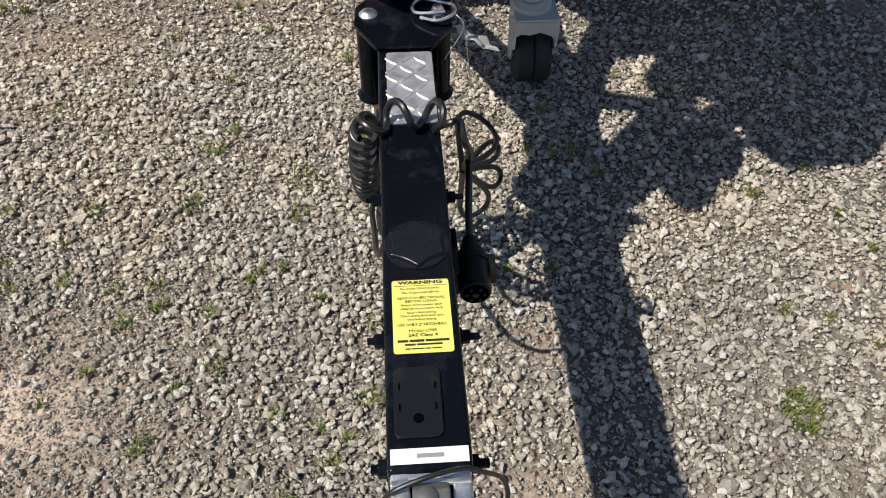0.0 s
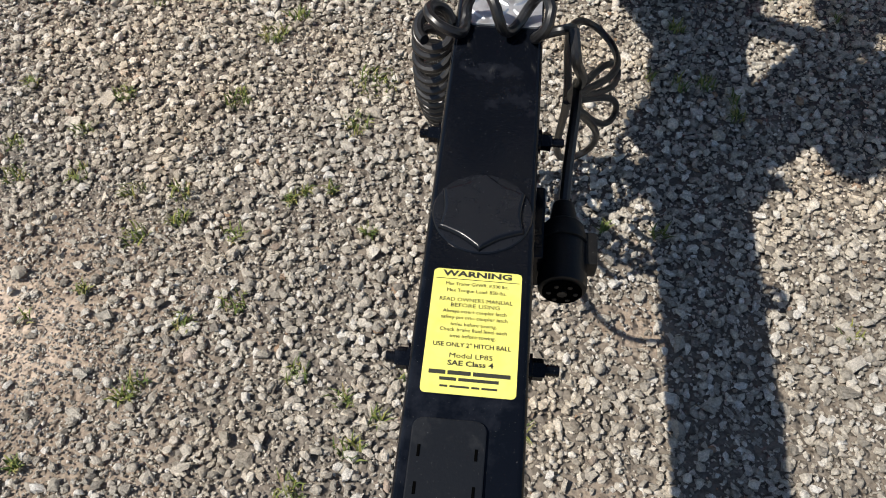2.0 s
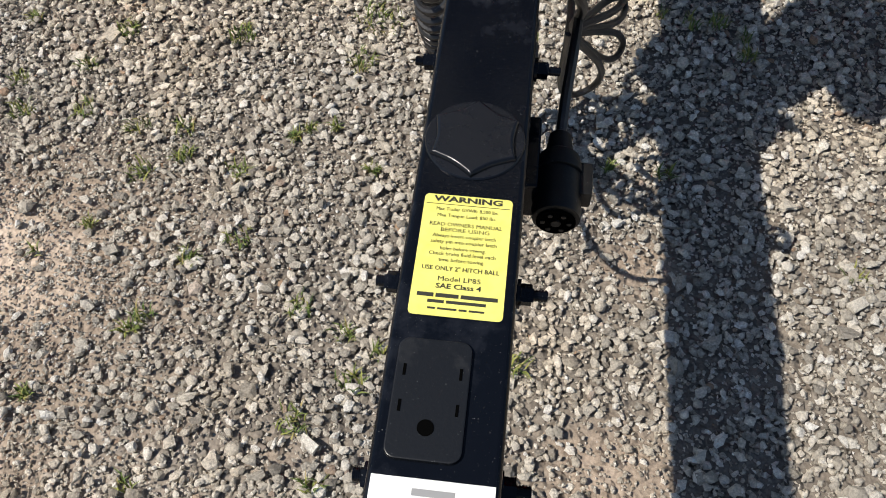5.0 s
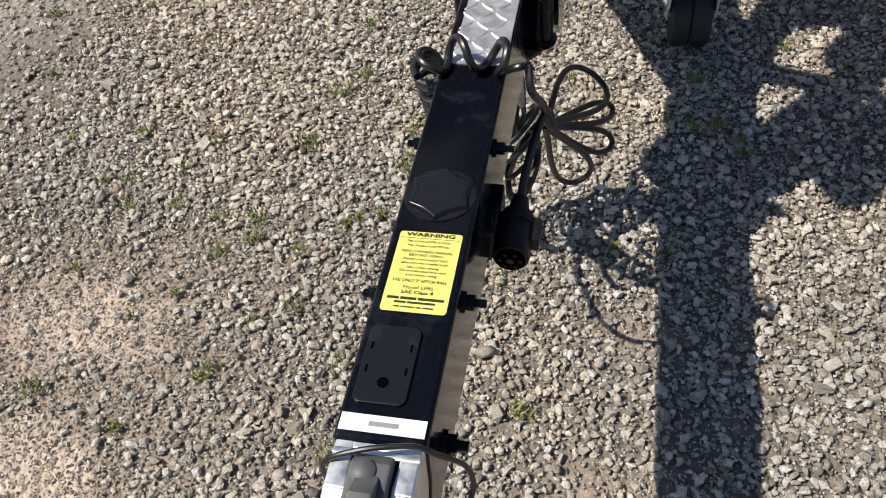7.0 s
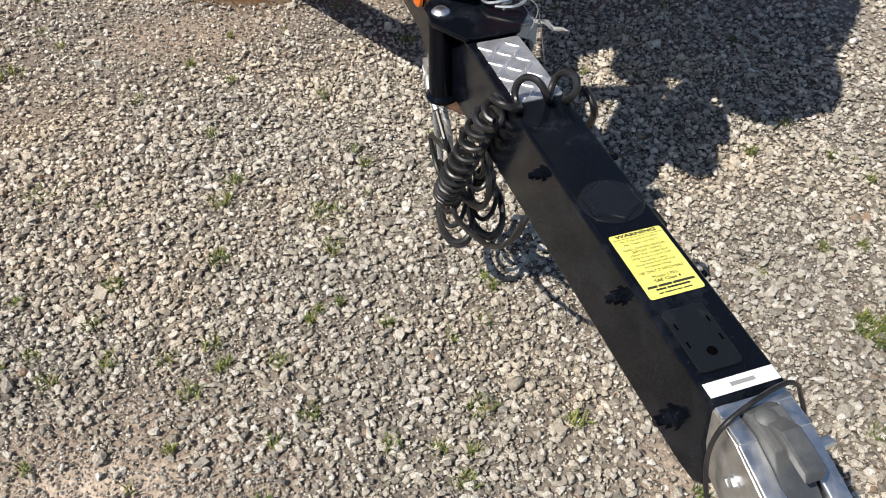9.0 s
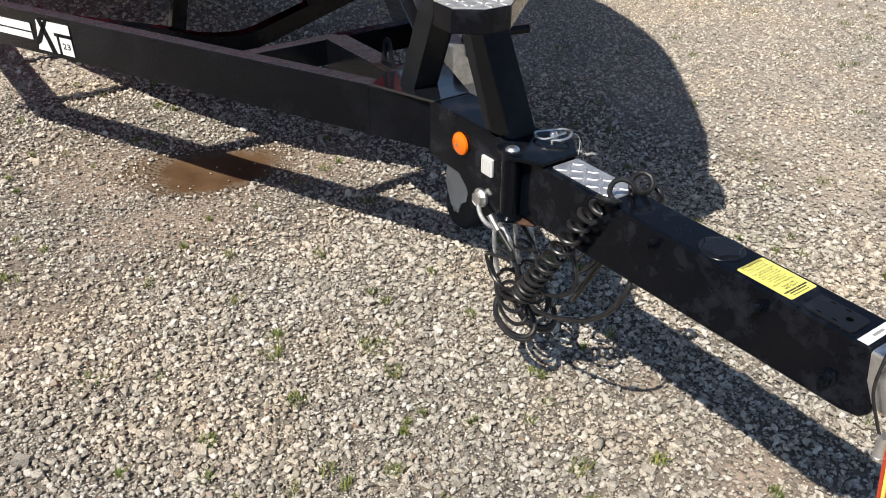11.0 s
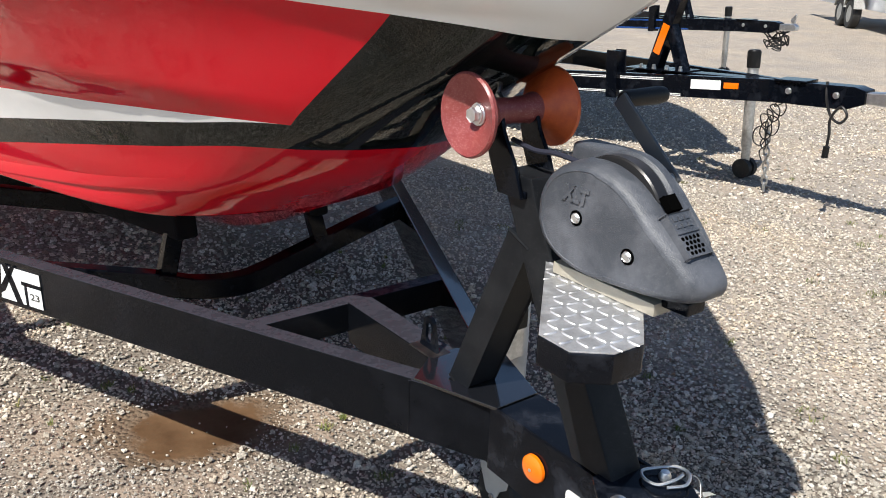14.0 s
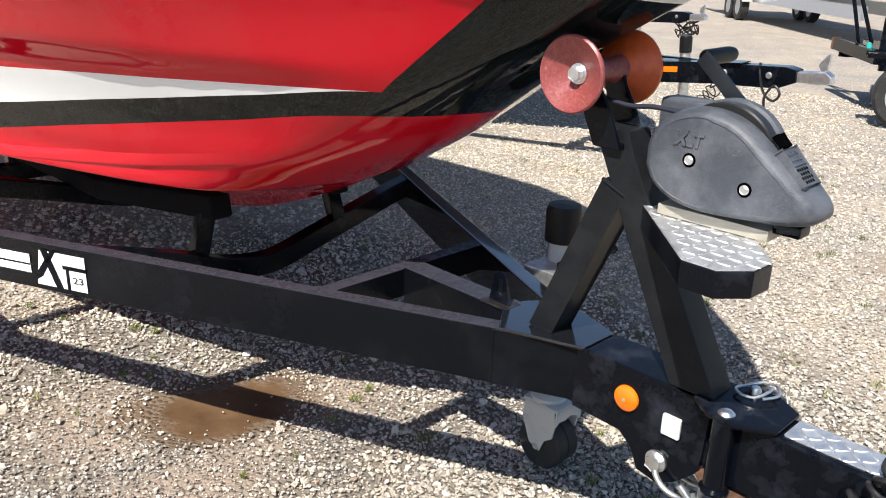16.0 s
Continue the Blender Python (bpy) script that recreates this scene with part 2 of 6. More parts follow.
def rod(p, q, r0, r1=None, n=20, bevel=0.0, bm=None):
    p, q = Vector(p), Vector(q)
    own = bmesh.new()
    bmesh.ops.create_cone(own, cap_ends=True, segments=n, radius1=r0, radius2=r0 if r1 is None else r1, depth=(q - p).length)
    own.transform(Matrix.Translation((p + q) / 2) @ (q - p).to_track_quat("Z", "Y").to_matrix().to_4x4())
    bevelled(own, bevel, 2, 50)
    return joined(own, bm)


def beam(p, q, w, h, bevel=0.004, bm=None, up=(0, 0, 1)):
    """A box section from p to q: w across, h along up."""
    p, q = Vector(p), Vector(q)
    d = (q - p).normalized()
    s = d.cross(Vector(up)).normalized()
    u = s.cross(d)
    own = bmesh.new()
    bmesh.ops.create_cube(own, size=1)
    m = Matrix((s, d, u)).transposed().to_4x4()
    own.transform(Matrix.Translation((p + q) / 2) @ m @ Matrix.Diagonal((w, (q - p).length, h, 1)))
    bevelled(own, bevel)
    return joined(own, bm)


def lathe(profile, centre, axis="x", n=32, bm=None, caps=True):
    """Turns a profile of (along, radius) round an axis through centre."""
    own = bmesh.new()
    rings = []
    for a, r in profile:
        ring = []
        for i in range(n):
            t = 2 * math.pi * i / n
            c, s = r * math.cos(t), r * math.sin(t)
            v = {"x": (a, c, s), "y": (c, a, s), "z": (c, s, a)}[axis]
            ring.append(own.verts.new(Vector(centre) + Vector(v)))
        rings.append(ring)
    for a, b in zip(rings, rings[1:]):
        for i in range(n):
            own.faces.new((a[i], a[(i + 1) % n], b[(i + 1) % n], b[i]))
    if caps:
        own.faces.new(rings[0][::-1])
        own.faces.new(rings[-1])
    else:
        for i in range(n):
            own.faces.new((rings[-1][i], rings[-1][(i + 1) % n], rings[0][(i + 1) % n], rings[0][i]))
    return joined(own, bm)


def smooth_path(points, per=8):
    """Catmull-Rom through the points."""
    p = [Vector(q) for q in points]
    p = [2 * p[0] - p[1]] + p + [2 * p[-1] - p[-2]]
    out = []
    for i in range(1, len(p) - 2):
        for k in range(per):
            t = k / per
            out.append(0.5 * (2 * p[i] + (p[i + 1] - p[i - 1]) * t + (2 * p[i - 1] - 5 * p[i] + 4 * p[i + 1] - p[i + 2]) * t * t + (3 * p[i] - p[i - 1] - 3 * p[i + 1] + p[i + 2]) * t ** 3))
    out.append(p[-2])
    return out


def tube(path, r, n=10, bm=None, closed=False):
    own = bmesh.new()
    path = [Vector(q) for q in path]
    count = len(path)
    normal = None
    rings = []
    for i, q in enumerate(path):
        a = path[i - 1] if i or closed else path[0]
        b = path[(i + 1) % count] if i < count - 1 or closed else path[-1]
        d = (b - a).normalized()
        if normal is None:
            normal = d.orthogonal().normalized()
        normal = (normal - d * normal.dot(d)).normalized()
        side = d.cross(normal)
        rad = r(i / (count - 1)) if callable(r) else r
        rings.append([own.verts.new(q + rad * (math.cos(t) * normal + math.sin(t) * side)) for t in (2 * math.pi * k / n for k in range(n))])
    pairs = list(zip(rings, rings[1:])) + ([(rings[-1], rings[0])] if closed else [])
    for a, b in pairs:
        for k in range(n):
            own.faces.new((a[k], a[(k + 1) % n], b[(k + 1) % n], b[k]))
    if not closed:
        own.faces.new(rings[0][::-1])
        own.faces.new(rings[-1])
    return joined(own, bm)


def swept_box(path, w, h):
    """A box section, w along y and h upright, that follows a path across the trailer."""
    bm, rings = bmesh.new(), []
    for i, q in enumerate(path):
        d = (path[min(i + 1, len(path) - 1)] - path[max(i - 1, 0)]).normalized()
        up = Vector((0, 1, 0)).cross(d).normalized()
        up = up if up.z > 0 else -up
        rings.append([bm.verts.new(q + Vector((0, a * w / 2, 0)) + up * b * h / 2) for a, b in ((-0.88, -1), (0.88, -1), (1, -0.88), (1, 0.88), (0.88, 1), (-0.88, 1), (-1, 0.88), (-1, -0.88))])
    for p, q in zip(rings, rings[1:]):
        for k in range(8):
            bm.faces.new((p[k], p[(k + 1) % 8], q[(k + 1) % 8], q[k]))
    bm.faces.new(rings[0][::-1])
    bm.faces.new(rings[-1])
    return bm


def coil(spine, radius, turns, per=14, swell=None, bunch=1.0):
    """Points of a helix wound round a spine."""
    sp = smooth_path(spine, 10)
    n = int(turns * per)
    out, normal = [], None
    for i in range(n + 1):
        f = i / n
        g = f * (len(sp) - 1)
        k = min(int(g), len(sp) - 2)
        q = sp[k].lerp(sp[k + 1], g - k)
        d = (sp[k + 1] - sp[k]).normalized()
        if normal is None:
            normal = d.orthogonal().normalized()
        normal = (normal - d * normal.dot(d)).normalized()
        side = d.cross(normal)
        t = 2 * math.pi * f ** bunch * turns
        rad = radius * (swell(f) if swell else 1)
        out.append(q + rad * (math.cos(t) * normal + math.sin(t) * side))
    return out


def rounded(cx, cy, w, h, r, n=5):
    pts = []
    for qx, qy, a0 in ((1, 1, 0), (-1, 1, 90), (-1, -1, 180), (1, -1, 270)):
        for i in range(n + 1):
            a = radians(a0 + 90 * i / n)
            pts.append((cx + qx * (w / 2 - r) + r * math.cos(a), cy + qy * (h / 2 - r) + r * math.sin(a)))
    return pts


def letters(name, text, size, m, mat, parent, width=None, bold=0.0, deep=0.0):
    """Words in the built-in font as a flat mesh, centred on the pose m, fitted to a width."""
    cu = bpy.data.curves.new(name, "FONT")
    cu.body, cu.size, cu.align_x, cu.align_y, cu.offset = text, size, "CENTER", "CENTER", bold
    cu.resolution_u = 2
    cu.extrude = deep
    tmp = bpy.data.objects.new(name, cu)
    scene.collection.objects.link(tmp)
    dg = bpy.context.evaluated_depsgraph_get()
    me = bpy.data.meshes.new_from_object(tmp.evaluated_get(dg))
    bpy.data.objects.remove(tmp)
    xs = [v.co.x for v in me.vertices]
    if width and xs:
        me.transform(Matrix.Diagonal((width / (max(xs) - min(xs)), 1, 1, 1)))
    me.transform(m)
    me.materials.clear()
    me.materials.append(mat)
    ob = new(name, me)
    ob.parent = parent
    if parent.type == "EMPTY":
        ob.matrix_parent_inverse = parent.matrix_basis.inverted()
    return ob


def hexhead(centre, axis, r, h, bm=None, washer=True):
    c, a = Vector(centre), Vector(axis).normalized()
    bm = bm or bmesh.new()
    if washer:
        rod(c, c + a * h * 0.3, r * 1.35, n=20, bevel=0.0006, bm=bm)
    rod(c + a * h * 0.3, c + a * h, r, n=6, bevel=0.001, bm=bm)
    return bm


def bolts(centre, axis, r=0.009, h=0.012, thread=0.0):
    """A nut, its washer and the threaded end that stands out of it."""
    bm = hexhead(centre, axis, r, h)
    if thread:
        c, a = Vector(centre), Vector(axis).normalized()
        for k in range(5):
            rod(c + a * (h + thread * k / 5), c + a * (h + thread * (k + 0.6) / 5), r * 0.55, n=12, bm=bm)
            rod(c + a * (h + thread * (k + 0.6) / 5), c + a * (h + thread * (k + 1) / 5), r * 0.47, n=12, bm=bm)
    return bm


def treads(bm, inside, u0, u1, v0, v1, z, pitch=0.0245, size=0.0140, turn=0.0, origin=(0, 0)):
    """Raised lens-shaped lugs of tread plate on a level top, each at right angles to its neighbours."""
    c, s = math.cos(turn), math.sin(turn)
    for i in range(int((v1 - v0) / pitch) + 1):
        for k in range(int((u1 - u0) / pitch) + 1):
            u, v = u0 + pitch * k, v0 + pitch * i
            x, y = origin[0] + c * u - s * v, origin[1] + s * u + c * v
            if not inside(x, y):
                continue
            a = radians(45 if (i + k) % 2 else -45)
            own = bmesh.new()
            foot = [own.verts.new((size * math.cos(w), size * 0.30 * math.sin(w), 0)) for w in (2 * math.pi * t / 10 for t in range(10))]
            head = [own.verts.new((size * 0.80 * math.cos(w), size * 0.13 * math.sin(w), 0.0019)) for w in (2 * math.pi * t / 10 for t in range(10))]
            for t in range(10):
                own.faces.new((foot[t], foot[(t + 1) % 10], head[(t + 1) % 10], head[t]))
            own.faces.new(head)
            joined(own, bm, Matrix.Translation((x, y, z)) @ Matrix.Rotation(a + turn, 4, "Z"))
    return bm


# ---- ground ----
def dirt_at(x, y):
    """How bare of stones the ground is: 0 gravel, 1 bare earth."""
    v = np.zeros_like(x)
    for cx, cy, rx, ry, a in ((-0.88, 0.54, 0.27, 0.25, 1.25), (-0.90, 0.93, 0.44, 0.30, 1.0), (-0.62, 0.72, 0.22, 0.16, 0.6), (-0.29, 0.66, 0.08, 0.05, 0.6), (0.23, 0.68, 0.13, 0.09, 0.92), (0.28, 1.06, 0.09, 0.07, 0.88),
                              (-0.48, 2.70, 0.42, 0.22, 0.72), (-0.58, 3.2, 0.28, 0.32, 0.75), (0.14, 2.84, 0.30, 0.2, 0.75), (3.3, 1.75, 0.35, 0.5, 0.6), (2.02, 1.24, 0.14, 0.12, 0.8), (0.35, 0.55, 0.12, 0.1, 0.5), (-1.2, 2.3, 0.3, 0.2, 0.5)):
        v = np.maximum(v, a * np.exp(-(((x - cx) / rx) ** 2 + ((y - cy) / ry) ** 2) ** 1.3))
    return v


def mud_at(x, y):
    u, v = (x + 0.19), (y - 3.02)
    c, s = math.cos(0.56), -math.sin(0.56)
    a, b = (c * u + s * v) / 0.29, (-s * u + c * v) / 0.20
    wob = 0.16 * np.sin(9 * x + 4 * y) + 0.12 * np.sin(17 * y - 6 * x)
    return np.clip((2.0 - 1.4 * np.sqrt(a * a + b * b) + wob) / 1.4, 0, 1)


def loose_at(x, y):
    """1 where loose stones lie on shade-darkened earth, falling to 0 where the gravel is rolled flat."""
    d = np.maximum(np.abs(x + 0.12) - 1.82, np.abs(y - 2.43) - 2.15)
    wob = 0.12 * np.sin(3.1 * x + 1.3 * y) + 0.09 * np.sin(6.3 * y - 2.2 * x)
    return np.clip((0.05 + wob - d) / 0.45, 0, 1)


def spaced(lo, hi, step, far):
    mid = np.arange(lo, hi + step / 2, step)
    out = [hi + 0.5 * 1.6 ** k for k in range(20)]
    out = [v for v in out if v < far] + [far]
    return np.concatenate([[lo - (v - hi) for v in out[::-1]], mid, out])


def height_at(x, y):
    h = 0.006 * np.sin(2.1 * x + 0.7) * np.cos(1.7 * y) + 0.004 * np.sin(5.3 * x - 3.1 * y)
    return (h - 0.02 * mud_at(x, y)) * np.clip((8 - np.hypot(x, y - 2)) / 3, 0, 1) - 0.006


def build_ground():
    xs, ys = spaced(-3.5, 6.5, 0.05, 900.0), spaced(-2.0, 8.0, 0.05, 900.0)
    gx, gy = np.meshgrid(xs, ys)
    gz = height_at(gx, gy)
    nx, ny = len(xs), len(ys)
    idx = np.arange(nx * ny).reshape(ny, nx)
    quads = np.stack([idx[:-1, :-1], idx[:-1, 1:], idx[1:, 1:], idx[1:, :-1]], -1).reshape(-1, 4)
    me = bpy.data.meshes.new("ground")
    me.from_pydata(np.stack([gx, gy, gz], -1).reshape(-1, 3).tolist(), [], quads.tolist())
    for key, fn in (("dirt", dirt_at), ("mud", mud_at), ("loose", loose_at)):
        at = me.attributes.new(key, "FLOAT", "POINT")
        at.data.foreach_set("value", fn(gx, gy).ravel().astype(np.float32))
    me.shade_smooth()
    m = material("gravel_ground", (0.3, 0.27, 0.23), 0.95, spec=0.2)
    v1 = node(m, "ShaderNodeTexVoronoi", Scale=46.0)
    wire(m, coords(m), v1.inputs["Vector"])
    v2 = node(m, "ShaderNodeTexVoronoi", Scale=120.0)
    wire(m, coords(m), v2.inputs["Vector"])
    sep = m.node_tree.nodes.new("ShaderNodeSeparateColor")
    wire(m, v1.outputs["Color"], sep.inputs[0])
    stone = ramp(m, sep.outputs[0], [(0.0, (0.28, 0.258, 0.228)), (0.5, (0.475, 0.437, 0.383)), (0.85, (0.61, 0.57, 0.505)), (1.0, (0.74, 0.70, 0.64))])
    sand = ramp(m, noise_tex(m, 160, 8, 0.75), [(0.3, (0.23, 0.202, 0.167)), (0.7, (0.49, 0.435, 0.37))])
    base = mixed(m, ramp(m, v1.outputs["Distance"], [(0.25, (0, 0, 0)), (0.55, (1, 1, 1))]), stone, sand)
    # earth between the loose stones, its colour darkened to stand for their shade
    shaded_soil = ramp(m, noise_tex(m, 210, 8, 0.8), [(0.3, (0.065, 0.057, 0.048)), (0.7, (0.27, 0.243, 0.207))])
    base = mixed(m, compare(m, attribute(m, "loose"), "MULTIPLY", 0.85), base, shaded_soil)
    wide = ramp(m, noise_tex(m, 1.1, 6, 0.65), [(0.35, (0.84, 0.84, 0.86)), (0.65, (1.14, 1.07, 1.0))])
    mul = m.node_tree.nodes.new("ShaderNodeMix")
    mul.data_type, mul.blend_type = "RGBA", "MULTIPLY"
    mul.inputs[0].default_value = 1.0
    wire(m, base, mul.inputs[6])
    wire(m, wide, mul.inputs[7])
    brown = ramp(m, noise_tex(m, 190, 9, 0.8), [(0.28, (0.14, 0.105, 0.078)), (0.72, (0.46, 0.375, 0.295))])
    pale = ramp(m, noise_tex(m, 40, 9, 0.75), [(0.3, (0.42, 0.325, 0.25)), (0.7, (0.66, 0.545, 0.44))])
    earth = mixed(m, ramp(m, compare(m, attribute(m, "dirt"), "ADD", compare(m, compare(m, noise_tex(m, 22, 7, 0.7), "SUBTRACT", 0.5), "MULTIPLY", 0.5)), [(0.82, (0, 0, 0)), (1.0, (1, 1, 1))]), brown, pale)
    dirty = ramp(m, compare(m, attribute(m, "dirt"), "ADD", compare(m, noise_tex(m, 14, 6, 0.7), "SUBTRACT", 0.5)), [(0.2, (0, 0, 0)), (0.7, (1, 1, 1))])
    c = mixed(m, dirty, mul.outputs[2], earth)
    mud = ramp(m, noise_tex(m, 6, 6, 0.6), [(0.3, (0.075, 0.041, 0.020)), (0.7, (0.155, 0.092, 0.048))])
    wet = ramp(m, compare(m, attribute(m, "mud"), "ADD", compare(m, compare(m, noise_tex(m, 11, 6, 0.7), "SUBTRACT", 0.5), "MULTIPLY", 0.8)), [(0.47, (0, 0, 0)), (0.66, (1, 1, 1))])
    damp = ramp(m, compare(m, attribute(m, "mud"), "ADD", compare(m, compare(m, noise_tex(m, 16, 6, 0.7), "SUBTRACT", 0.5), "MULTIPLY", 0.7)), [(0.03, (0, 0, 0)), (0.34, (0.9,) * 3)])
    c = mixed(m, damp, c, ramp(m, noise_tex(m, 70, 8, 0.75), [(0.3, (0.085, 0.055, 0.034)), (0.7, (0.21, 0.15, 0.10))]))
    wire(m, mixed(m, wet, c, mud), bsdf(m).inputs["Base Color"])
    wire(m, ramp(m, wet, [(0.0, (0.95,) * 3), (1.0, (0.6,) * 3)]), bsdf(m).inputs["Roughness"])
    n1 = bump(m, v2.outputs["Distance"], 0.5, 0.006)
    bump(m, ramp(m, v1.outputs["Distance"], [(0.0, (1, 1, 1)), (0.6, (0, 0, 0))]), 0.9, 0.012, n1)
    for n in m.node_tree.nodes:
        if n.bl_idname == "ShaderNodeBump":
            top = 0.5 if n.inputs["Distance"].default_value < 0.01 else 0.9
            wire(m, ramp(m, wet, [(0.0, (top,) * 3), (1.0, (0.04,) * 3)]), n.inputs["Strength"])
    me.materials.append(m)
    tagged(new("ground", me), "pale grey crushed gravel yard with bare earthy patches", "ground", kind="structure")


build_ground()

_s5 = math.sqrt(5)
_phi = (1 + _s5) / 2
ICO_V = np.array([(-1, _phi, 0), (1, _phi, 0), (-1, -_phi, 0), (1, -_phi, 0), (0, -1, _phi), (0, 1, _phi), (0, -1, -_phi), (0, 1, -_phi), (_phi, 0, -1), (_phi, 0, 1), (-_phi, 0, -1), (-_phi, 0, 1)]) / math.hypot(1, _phi)
_d = np.linalg.norm(ICO_V[:, None] - ICO_V[None], axis=2)
_near = (_d > 0.1) & (_d < 1.1)
ICO_F = [(i, j, k) for i in range(12) for j in range(i + 1, 12) for k in range(j + 1, 12) if _near[i, j] and _near[j, k] and _near[i, k]]
ICO_F = np.array([(i, j, k) if np.dot(np.cross(ICO_V[j] - ICO_V[i], ICO_V[k] - ICO_V[i]), ICO_V[i]) > 0 else (i, k, j) for i, j, k in ICO_F])


BLOCK_V = np.array([(x, y, z) for x in (-1, 1) for y in (-1, 1) for z in (-1, 1)]) * 0.72
BLOCK_F = np.array([(0, 1, 3), (0, 3, 2), (4, 6, 7), (4, 7, 5), (0, 4, 5), (0, 5, 1), (2, 3, 7), (2, 7, 6), (0, 2, 6), (0, 6, 4), (1, 5, 7), (1, 7, 3)])


CHIP_V = np.array([(1, 0, 0), (-1, 0, 0), (0, 1, 0), (0, -1, 0), (0, 0, 1), (0, 0, -1)], float)
CHIP_F = np.array([(0, 2, 4), (2, 1, 4), (1, 3, 4), (3, 0, 4), (2, 0, 5), (1, 2, 5), (3, 1, 5), (0, 3, 5)])
# a stone bedded in the soil: its lowest corner is left out
SUNK_F = ICO_F[~(ICO_F == np.argmin(ICO_V[:, 2] + 0.01 * ICO_V[:, 1])).any(axis=1)]
SHAPES = {"bedded": (ICO_V, SUNK_F, 0.10), "round": (ICO_V, ICO_F, 0.09), "block": (BLOCK_V, BLOCK_F, 0.22), "chip": (CHIP_V, CHIP_F, 0.16)}


def stones(x, y, size, rng, sink=0.56, form="round"):
    """Angular stones at places x, y: corners and faces of them all."""
    n = len(x)
    shape, faces, rough = SHAPES[form]
    k = len(shape)
    v = shape[None] * (1 + rng.uniform(-0.32, 0.22, (n, k, 1))) + rng.normal(0, rough, (n, k, 3))
    v = v * np.stack([size * rng.uniform(0.85, 1.3, n), size * rng.uniform(0.65, 1.0, n), size * rng.uniform(0.5, 0.85, n)], -1)[:, None]
    a, t = rng.uniform(0, 2 * np.pi, n), rng.normal(0, 0.35, n)
    ca, sa, ct, st = np.cos(a), np.sin(a), np.cos(t), np.sin(t)
    x1, y1, z1 = v[..., 0], v[..., 1] * ct[:, None] - v[..., 2] * st[:, None], v[..., 1] * st[:, None] + v[..., 2] * ct[:, None]
    px = x1 * ca[:, None] - y1 * sa[:, None] + x[:, None]
    py = x1 * sa[:, None] + y1 * ca[:, None] + y[:, None]
    pz = z1 + (height_at(x, y) + size * sink + rng.uniform(-0.004, 0.008, n))[:, None]
    f = (faces[None] + k * np.arange(n)[:, None, None]).reshape(-1, 3)
    return np.stack([px, py, pz], -1).reshape(-1, 3), f


def stone_mesh(name, v, f, soft, mat):
    me = bpy.data.meshes.new(name)
    me.vertices.add(len(v))
    me.vertices.foreach_set("co", v.astype(np.float32).ravel())
    me.loops.add(f.size)
    me.loops.foreach_set("vertex_index", f.astype(np.int32).ravel())
    me.polygons.add(len(f))
    me.polygons.foreach_set("loop_start", np.arange(0, f.size, 3, dtype=np.int32))
    me.polygons.foreach_set("loop_total", np.full(len(f), 3, dtype=np.int32))
    me.update(calc_edges=True)
    # worn stones are rounded, fresh chips keep their facets
    me.polygons.foreach_set("use_smooth", soft)
    me.materials.append(mat)
    return me


